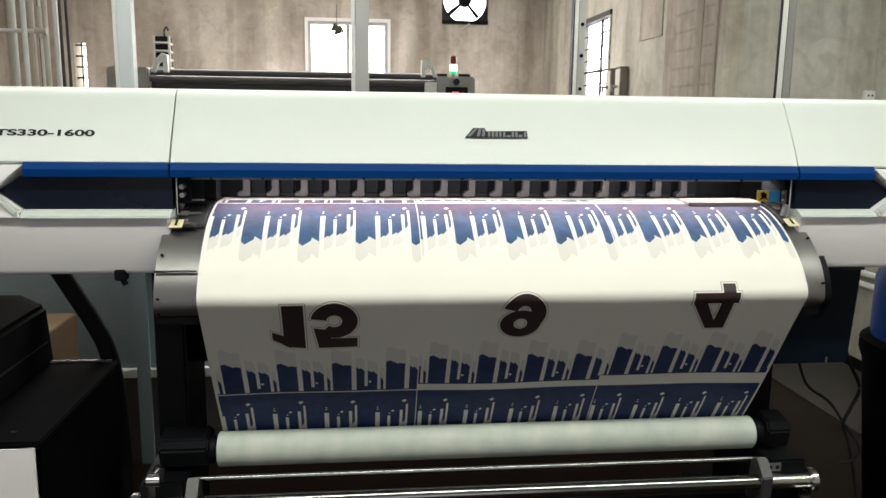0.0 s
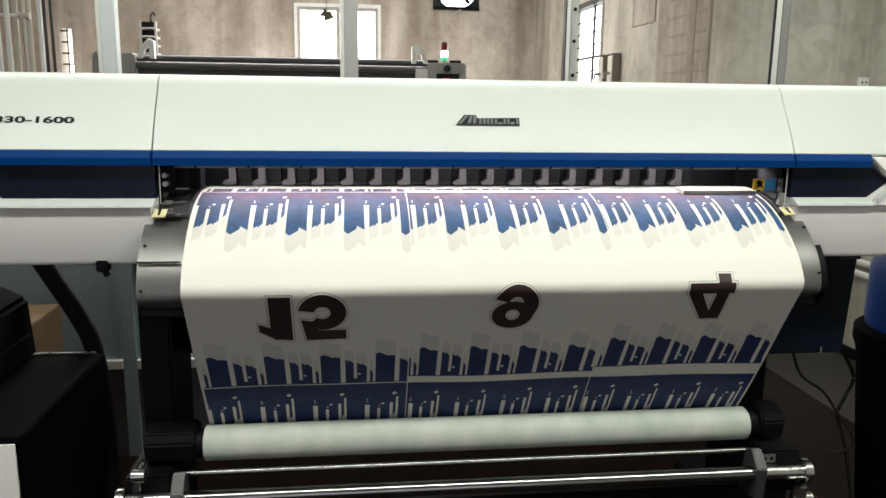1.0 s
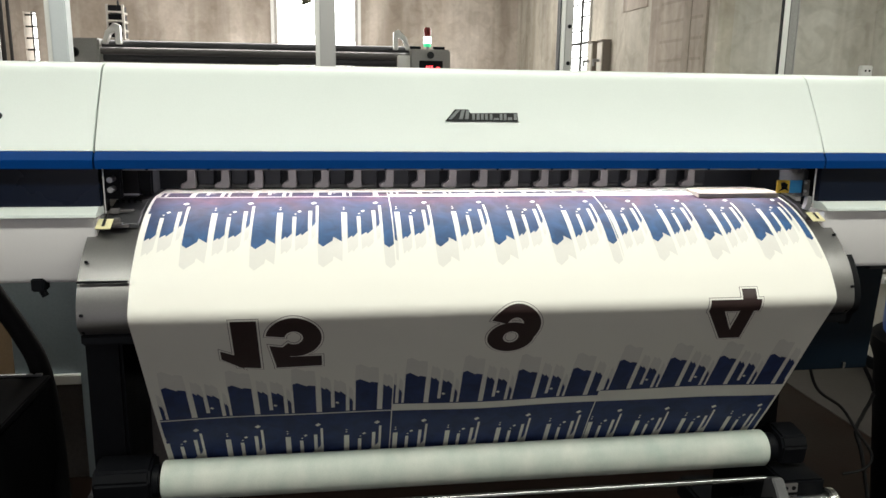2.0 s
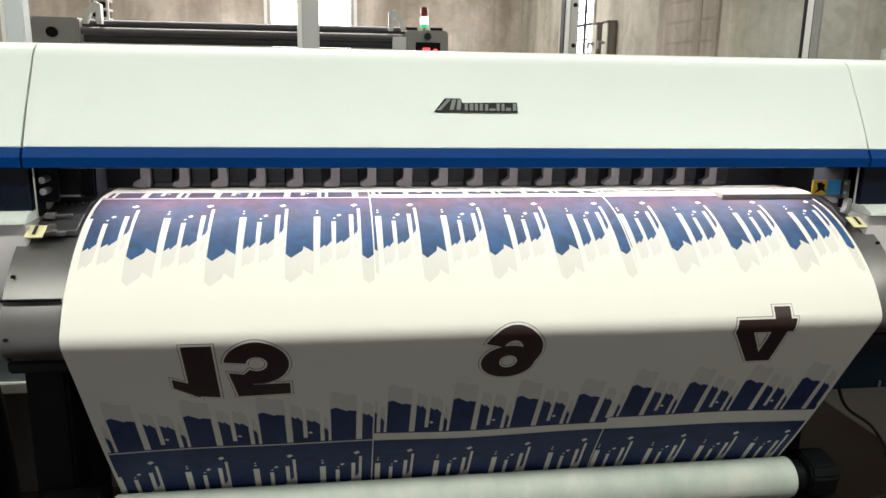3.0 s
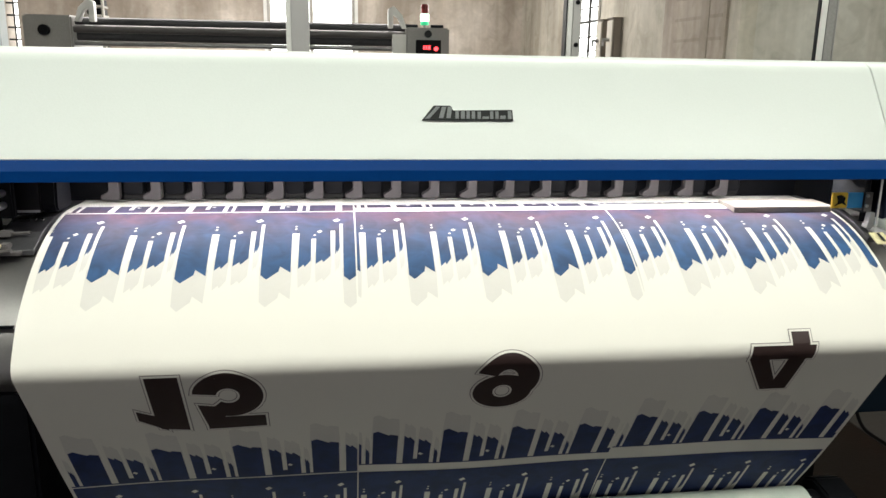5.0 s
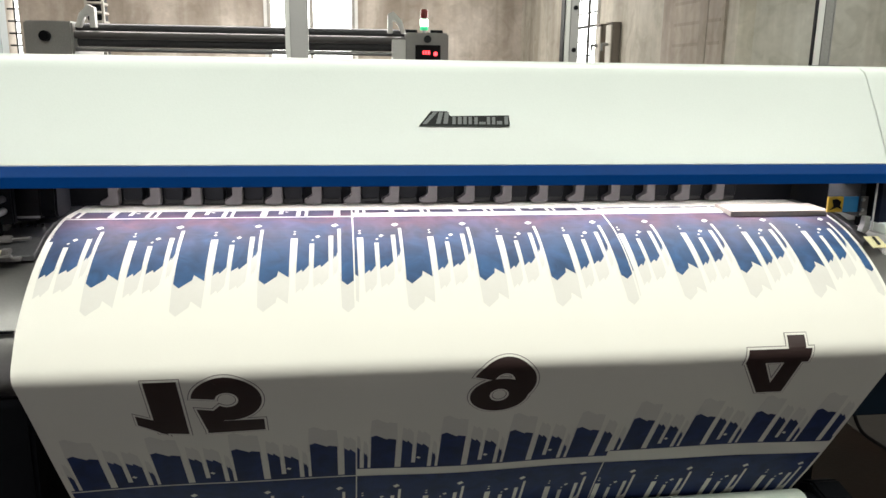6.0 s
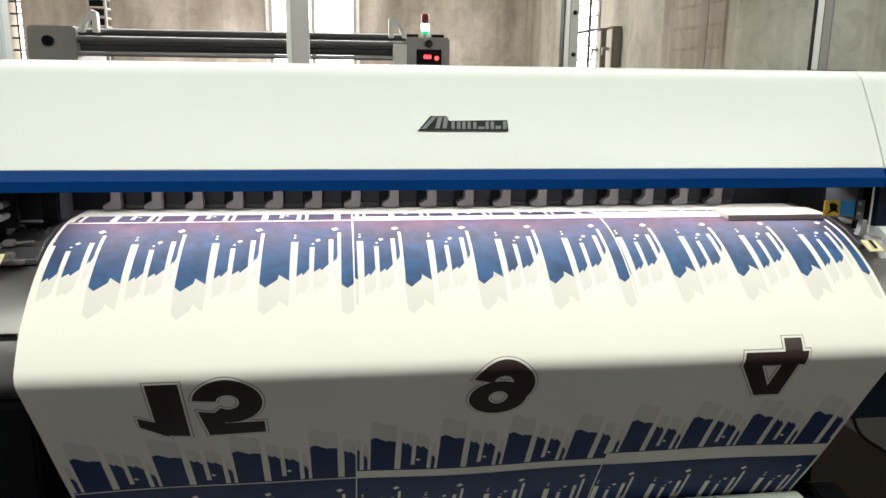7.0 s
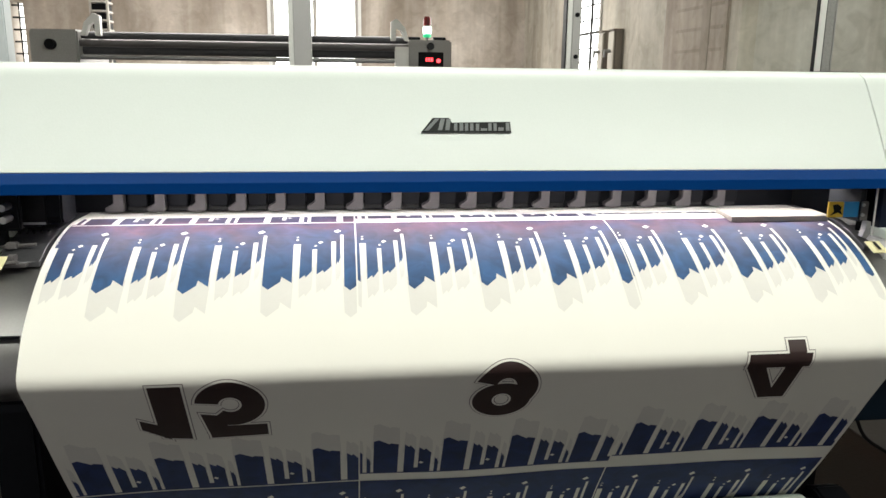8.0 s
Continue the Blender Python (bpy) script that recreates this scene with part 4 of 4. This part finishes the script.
def motif(x, w, cut, rng):
    """Columns (solid), ghosts, spots of one motif: outlines in x and depth d below the hem."""
    f = w / 0.151
    ink, ghost, spots = [], [], []

    def col(a, b, tip, kind):
        a, b = x + a * f, x + b * f
        m, j = a + (b - a) * 0.42, tip + rng.uniform(-0.004, 0.004) - cut
        if kind == "wide" and cut:
            end = [(b, j - 0.016), (b - (b - a) * 0.30, j - 0.012), (b - (b - a) * 0.38, j - 0.015), (a + (b - a) * 0.2, j), (a, j - 0.005)]
        elif kind == "wide":
            end = [(b, j - 0.015), (b - (b - a) * 0.36, j - 0.030), (b - (b - a) * 0.40, j - 0.018), (a + (b - a) * 0.2, j), (a, j - 0.010)]
        else:
            end = [(b, j - 0.020), (m + (b - a) * 0.1, j - 0.004), (m, j - 0.010), (a, j)]
        return a, b, end, j
    for a, b, tip, kind in ((0, 0.054, 0.223, "wide"), (0.0675, 0.0905, 0.200, "n"), (0.0995, 0.127, 0.188, "n"), (0.136, 0.1445, 0.158, "n")):
        p, q, end, j = col(a, b, tip, kind)
        ink.append((p, q, end))
        ghost.append([(p - 0.003, j - 0.03), *[(u, v + 0.050 + (0.008 if kind == "wide" else -0.006)) for u, v in reversed(end)], (q + 0.003, j - 0.03)])
    # tops of the white streaks between the columns
    streaks = ((0.054, 0.0675, 0.097), (0.0905, 0.0995, 0.115), (0.127, 0.136, 0.089), (0.1445, 0.151, 0.062))
    for dx, d, r in ((0.139, 0.046, 0.0076), (0.106, 0.092, 0.0052), (0.0605, 0.072, 0.0028), (0.0605, 0.082, 0.0032), (0.0965, 0.104, 0.003)):
        d2 = d - cut * 0.55
        if d2 > 0.008:
            spots.append([(x + dx * f - r, d2), (x + dx * f + r * 0.2, d2 - r), (x + dx * f + r, d2), (x + dx * f - r * 0.2, d2 + r)])
    return ink, ghost, spots, [(x + a * f, x + b * f, max(0.004, d - cut)) for a, b, d in streaks]


rng = random.Random(4)


def hem_band(hem, direction, cut, panel):
    inks, ghosts, spots = [], [], []
    for x0, x1, first, pitch, gap in (panel,):
        base = hem if direction > 0 else hem - gap
        k = 0
        start = first if direction > 0 else first + UP_SHIFT
        while start + k * pitch < x1:
            ink, gh, sp, st = motif(start + k * pitch, pitch, cut, rng)
            k += 1
            for a, b, end in ink:
                inks.append((clip_x([(a, 0), (b, 0), *[(p, max(q, 0.004)) for p, q in end]], x0, x1), base))
            for a, b, d in st:
                inks.append((clip_x([(a, 0), (b, 0), (b, d), (a, d)], x0, x1), base))
            ghosts += [(clip_x(g, x0, x1), base) for g in gh]
            spots += [(clip_x(s, x0, x1), base) for s in sp]

    def placed(items):
        return [[(a, base + direction * d) for a, d in pts] for pts, base in items if len(pts) > 2]
    return placed(inks), placed(ghosts), placed(spots)


for hem in (HEM_U, HEM_L):
    for direction, cut in ((1, 0.0), (-1, 0.095)):
        for panel in PANELS:
            ink, ghost, spot = hem_band(hem, direction, cut, panel)
            if hem == HEM_U and direction < 0:
                ink = [[(a, max(b, 0.088)) for a, b in p] for p in ink]
                ink = [p for p in ink if max(b for a, b in p) - min(b for a, b in p) > 0.002]
                ghost = []
            if ghost:
                printed("ghost_print", ghost, INK_GHOST, 0.0003, "pale grey printed shadow columns")
            band = printed("column_print", ink, INK_BLUE, 0.0006, "blue and purple printed column motif")
            for s in spot:
                if min(b for a, b in s) > 0.004 and max(b for a, b in s) < 1.07:
                    printed("diamond_print", [s], PAPER, 0.0009, "", band)


def arc(cx, cy, rx, ry, tx, ty, a0, a1):
    """A bent stroke: pairs of outer and inner points."""
    k = 44
    out = []
    for i in range(k + 1):
        a = radians(a0 + (a1 - a0) * i / k)
        c, s = math.cos(a), math.sin(a)
        out.append(((cx + rx * c, cy + ry * s), (cx + (rx - tx) * c, cy + (ry - ty) * s)))
    return out


# strokes of each figure in a unit square, y down the sheet, the figure standing on its head
FIGURES = {
    "1": [[((0.34, 0.0), (0.98, 0.0)), ((0.34, 0.70), (0.98, 0.70)), ((0.40, 0.96), (0.98, 1.0))], [((0.0, 0.60), (0.0, 0.78)), ((0.42, 0.71), (0.55, 1.0))]],
    "5": [arc(0.50, 0.385, 0.50, 0.385, 0.335, 0.255, -172, 132), [((0.05, 0.53), (0.40, 0.585)), ((0.14, 0.95), (0.42, 0.95))], [((0.14, 0.77), (0.14, 1.0)), ((0.99, 0.78), (0.99, 1.0))]],
    "9": [arc(0.46, 0.67, 0.46, 0.33, 0.31, 0.205, 0, 360), arc(0.5, 0.44, 0.5, 0.44, 0.33, 0.235, 35, -160)],
    "4": [[((0.62, 0.0), (0.90, 0.0)), ((0.62, 0.5), (0.90, 0.5)), ((0.60, 1.0), (0.90, 1.0))], [((0.0, 0.16), (0.0, 0.36)), ((1.0, 0.16), (1.0, 0.36))], [((0.0, 0.35), (0.31, 0.35)), ((0.48, 1.0), (0.64, 0.84)), ((0.63, 1.0), (0.64, 0.90))]],
}


def figure(text, x0, x1, s0, s1):
    """A printed figure, mirrored top to bottom, with a thin outline."""
    for lift, mat, grow, name in ((0.0009, INK_LINE, 0.0055, "figure_outline"), (0.0014, PAPER, 0.0040, "figure_gap"), (0.0019, INK_DARK, 0.0, "figure")):
        bm = bmesh.new()
        for level, stroke in enumerate(FIGURES[text]):
            pairs = []
            for i, (p, q) in enumerate(stroke):
                p, q = Vector((x0 + p[0] * (x1 - x0), s0 + p[1] * (s1 - s0))), Vector((x0 + q[0] * (x1 - x0), s0 + q[1] * (s1 - s0)))
                d = (q - p).normalized()
                pairs.append([p - d * grow, q + d * grow])
            closed = (pairs[0][0] - pairs[-1][0]).length < 1e-4
            if not closed:
                for end, nxt in ((0, 1), (-1, -2)):
                    way = ((pairs[end][0] + pairs[end][1]) - (pairs[nxt][0] + pairs[nxt][1])).normalized()
                    pairs[end] = [v + way * grow for v in pairs[end]]
            for (a, b), (c, d) in zip(pairs, pairs[1:]):
                n = max(1, int((c - a).length / 0.006) + 1)
                m = max(1, int((b - a).length / 0.006) + 1)
                for i in range(n):
                    for j in range(m):
                        def at(u, w):
                            e, f = a.lerp(c, u), b.lerp(d, u)
                            g = e.lerp(f, w)
                            return bm.verts.new(on_sheet(g.x, g.y, lift + level * 0.0001))
                        bm.faces.new((at(i / n, j / m), at((i + 1) / n, j / m), at((i + 1) / n, (j + 1) / m), at(i / n, (j + 1) / m)))
        bmesh.ops.remove_doubles(bm, verts=bm.verts, dist=1e-5)
        part(name, bm, mat, roll, "dark mirrored printed figure" if not grow else "")


figure("1", -0.626, -0.540, HEM_L - 0.358, HEM_L - 0.198)
figure("5", -0.525, -0.404, HEM_L - 0.364, HEM_L - 0.198)
figure("9", -0.028, 0.092, HEM_L - 0.382, HEM_L - 0.226)
figure("4", 0.489, 0.615, HEM_L - 0.403, HEM_L - 0.247)

# ---------- things round the printer ----------
ink_unit = thing("ink_supply_cabinet", -1.5, 0.07, 0, "black-topped ink cabinet with white front beside printer", "cabinet")
part("cabinet_body", prism([(-0.245, 0.03), (-0.245, 0.70), (0.396, 0.70), (0.396, 0.47), (0.33, 0.40), (0.33, 0.03)], "x", -1.9, -1.20, 0.006), CLOTHBLACK, ink_unit)
part("top_slab", box(-1.9, -1.197, -0.25, 0.398, 0.70, 0.722, 0.004), CLOTHBLACK, ink_unit, "matt black textured top")
part("white_front", box(-1.9, -1.204, -0.257, -0.246, 0.05, 0.712, 0.006), FASCIA, ink_unit, "white front panel")
part("top_edge_strip", box(-1.9, -1.22, 0.385, 0.399, 0.722, 0.728, 0.001), DULLSTEEL, ink_unit)
for x, y in ((-1.24, 0.392), (-1.36, 0.392), (-1.28, -0.2)):
    part("screw", rod((x, y, 0.722), (x, y, 0.731), 0.006, seg=10), STEEL, ink_unit)
tank = thing("black_ink_housing", -1.65, 0.1, 0.722, "black housing standing on the ink cabinet", "housing")
part("housing_body", prism([(-1.9, 0.722), (-1.9, 0.952), (-1.49, 0.952), (-1.415, 0.914), (-1.402, 0.722)], "y", -0.25, 0.40, 0.012), CLOTHBLACK, tank)
part("housing_seam", box(-1.4105, -1.404, -0.2, 0.36, 0.80, 0.804, 0.0005), DARK, tank)
tube = thing("ink_hose", -1.25, 0.3, 0.73, "thick black corrugated ink hose under the hood", "hose")
part("hose_skin", hose([(-1.45, 0.45, 1.16), (-1.42, 0.45, 1.08), (-1.35, 0.45, 0.95), (-1.285, 0.45, 0.83), (-1.245, 0.45, 0.72), (-1.225, 0.45, 0.5), (-1.22, 0.45, 0.03)], 0.029), RUBBER, tube, smooth=True)

carton = thing("cardboard_carton", -1.62, 0.85, 0, "brown cardboard carton behind the ink cabinet", "box")
part("carton_body", box(-1.85, -1.56, 0.72, 1.05, 0.0, 0.72, 0.004), CARD, carton)
part("tape", box(-1.70, -1.66, 0.716, 0.721, 0.0, 0.722, 0.0005), PALELABEL, carton)
drum = thing("blue_drum", 1.63, 0.35, 0, "dark waste bin with a blue plastic top", "drum")


def turned(cx, cy, prof, seg=32):
    bm = bmesh.new()
    rings = [[bm.verts.new((cx + r * math.cos(2 * math.pi * k / seg), cy + r * math.sin(2 * math.pi * k / seg), z)) for k in range(seg)] for r, z in prof]
    for a, b in zip(rings, rings[1:]):
        for k in range(seg):
            bm.faces.new((a[k], a[(k + 1) % seg], b[(k + 1) % seg], b[k]))
    bm.faces.new(rings[0])
    bm.faces.new(rings[-1])
    return bm


part("bin_body", turned(1.71, 0.32, [(0.19, 0.0), (0.20, 0.02), (0.26, 0.66), (0.275, 0.70), (0.275, 0.745), (0.255, 0.76)]), CLOTHBLACK, drum, smooth=True)
part("blue_top", turned(1.71, 0.32, [(0.240, 0.76), (0.245, 0.79), (0.243, 0.98), (0.22, 1.04), (0.15, 1.07), (0.06, 1.075)]), BARREL, drum, "blue plastic top", smooth=True)

cable = thing("hanging_cable", 1.3, 0.3, 0.3, "thin black cable looping down to the floor", "cable")
part("cable_run", hose([(1.31, 0.30, 1.114), (1.305, 0.30, 1.0), (1.295, 0.30, 0.86), (1.32, 0.30, 0.72), (1.38, 0.30, 0.60), (1.355, 0.30, 0.52), (1.335, 0.30, 0.46), (1.36, 0.29, 0.38), (1.40, 0.28, 0.2), (1.42, 0.27, 0.02)], 0.0065), RUBBER, cable, smooth=True)
part("cable_loop", hose([(1.16, 0.34, 0.70), (1.20, 0.33, 0.60), (1.28, 0.31, 0.54), (1.335, 0.295, 0.46), (1.39, 0.28, 0.38), (1.37, 0.28, 0.33), (1.30, 0.29, 0.31)], 0.005), RUBBER, cable, smooth=True)

# ---------- the rear room ----------
MY = 4.1
press = thing("roller_press", -0.8, MY + 0.3, 0, "grey rotary heat press with long dark rollers", "machine")
part("right_end_case", box(0.215, 0.525, MY, MY + 0.7, 0.0, 1.85, 0.012), MACHGREY, press)
disp = part("control_display", box(0.285, 0.465, MY - 0.012, MY, 1.655, 1.765, 0.003), BLACK, press)
for a, b in ((0.338, 0.348), (0.354, 0.366), (0.372, 0.388)):
    part("digit_bar", box(a, b, MY - 0.015, MY - 0.012, 1.700, 1.726, 0), RED_LED, disp)
part("red_button", rod((0.428, MY - 0.012, 1.705), (0.428, MY - 0.03, 1.705), 0.014, seg=14), RED_LED, disp)
part("emergency_knob", rod((0.37, MY - 0.035, 1.805), (0.37, MY, 1.805), 0.026, seg=18, bevel=0.004), DARK, press, smooth=True)
part("left_end_case", box(-2.33, -2.02, MY, MY + 0.7, 0.0, 1.88, 0.012), MACHGREY, press)
part("left_knob", rod((-2.19, MY - 0.04, 1.78), (-2.19, MY, 1.78), 0.035, seg=18, bevel=0.004), BLACK, press, smooth=True)
for z, r, y, m in ((1.845, 0.028, MY + 0.1, ROLLER), (1.795, 0.026, MY + 0.05, GREYPLATE), (1.75, 0.032, MY + 0.12, ROLLER), (1.70, 0.015, MY + 0.05, DULLSTEEL)):
    part("roller", rod((-2.02, y, z), (0.215, y, z), r, seg=20), m, press, smooth=True)
part("roller_bed", box(-2.02, 0.215, MY + 0.25, MY + 0.65, 0.7, 1.66, 0.01), MACHGREY, press)
part("front_tray", box(-2.02, 0.215, MY - 0.05, MY + 0.1, 1.62, 1.645, 0.004), DULLSTEEL, press)
for s, x in ((1, 0.16), (-1, -1.94)):
    part("guard_arm", prism([(x - s * 0.07, 1.84), (x - s * 0.07, 1.97), (x - s * 0.03, 1.99), (x + s * 0.03, 1.93), (x + s * 0.06, 1.84), (x + s * 0.03, 1.84), (x, 1.91), (x - s * 0.035, 1.93), (x - s * 0.035, 1.84)], "y", MY + 0.0, MY + 0.06, 0.003), WHITETRIM, press)
part("guard_block", box(0.12, 0.215, MY - 0.02, MY + 0.06, 1.63, 1.80, 0.004), WHITETRIM, press)
tower = thing("signal_tower", 0.353, MY + 0.05, 1.85, "small signal lamp, red over lit green", "signal lamp")
part("stem", rod((0.353, MY + 0.05, 1.85), (0.353, MY + 0.05, 1.868), 0.012, seg=12), DULLSTEEL, tower)
part("green_lens", rod((0.353, MY + 0.05, 1.868), (0.353, MY + 0.05, 1.892), 0.030, seg=20, bevel=0.004), GREEN_LAMP, tower, "green lens", smooth=True)
part("lit_lens", rod((0.353, MY + 0.05, 1.892), (0.353, MY + 0.05, 1.945), 0.031, seg=20, bevel=0.004), LIT_LAMP, tower, "brightly lit pale green lens", smooth=True)
part("red_lens", rod((0.353, MY + 0.05, 1.945), (0.353, MY + 0.05, 2.012), 0.028, seg=20, bevel=0.008), LEAD, tower, "dark red lens", smooth=True)
for x in (0.255, 0.44):
    tool = thing("hand_tool", x, MY + 0.08, 1.85, "small dark tool lying on the machine", "tool")
    part("shaft", rod((x - 0.04, MY + 0.08, 1.862), (x + 0.05, MY + 0.09, 1.862), 0.012, seg=10), BLACK, tool)

# rack of spools near the back wall
rack = thing("spool_rack", -2.1, 5.1, 0, "narrow pale rack with dark boxes on shelves", "rack")
for x in (-2.197, -2.072):
    part("rack_upright", box(x, x + 0.016, 5.0, 5.03, 0, 2.2, 0.002), WINFRAME, rack)
for k in range(31):
    z = 0.03 + k * 0.07
    part("rack_shelf", box(-2.181, -2.072, 4.99, 5.2, z, z + 0.016, 0.002), WINFRAME, rack)
    part("rack_bin", box(-2.178, -2.075, 5.0, 5.18, z + 0.016, z + 0.062, 0.003), BLACK, rack)
part("rack_hook", hose([(-2.12, 5.1, 2.2), (-2.12, 5.1, 2.25), (-2.10, 5.1, 2.28), (-2.085, 5.1, 2.25)], 0.008), DARK, rack)

# pipes and hangings by the left of the rear room
# the dark uprights are added to darken the gaps between the pale ones
for x, y, r, m in ((-2.66, 3.3, 0.02, CREAM), (-2.60, 3.2, 0.014, WHITETRIM), (-2.55, 3.35, 0.018, CREAM), (-2.50, 3.1, 0.016, WHITETRIM), (-2.455, 3.25, 0.012, WHITETRIM), (-2.41, 3.2, 0.018, CREAM), (-2.365, 3.25, 0.013, WHITETRIM), (-2.325, 3.15, 0.016, WHITETRIM), (-2.63, 3.42, 0.014, GRILLE), (-2.525, 3.42, 0.012, GRILLE), (-2.39, 3.40, 0.014, GRILLE), (-2.345, 3.40, 0.010, GRILLE)):
    pipe = thing("rear_upright", x, y, 0, "dark upright standing in for a gap between pale ones" if m is GRILLE else "thin pale upright", "pipe", "service pipes")
    part("pipe_run", rod((x, y, 0), (x, y, TOP_Z), r, seg=16), m, pipe, smooth=True)
cross = thing("cross_pipe", -2.6, 3.16, 2.04, "pale horizontal pipe with a tee joint", "pipe")
part("pipe_run", rod((-4.3, 3.17, 2.04), (-2.40, 3.17, 2.04), 0.013, seg=12), WHITETRIM, cross, smooth=True)
part("tee_joint", joined(rod((-2.46, 3.17, 2.04), (-2.39, 3.17, 2.04), 0.022, seg=12), rod((-2.43, 3.17, 2.0), (-2.43, 3.17, 2.19), 0.015, seg=12)), CREAM, cross)
lead = thing("loose_cable", 1.0, 0.2, 1.604, "thin dark cable lying on the printer cover", "cable")
part("cable_run", hose([(1.02, 0.50, 1.608), (1.07, 0.47, 1.608), (1.12, 0.48, 1.608), (1.18, 0.52, 1.608)], 0.0035), RUBBER, lead, smooth=True)
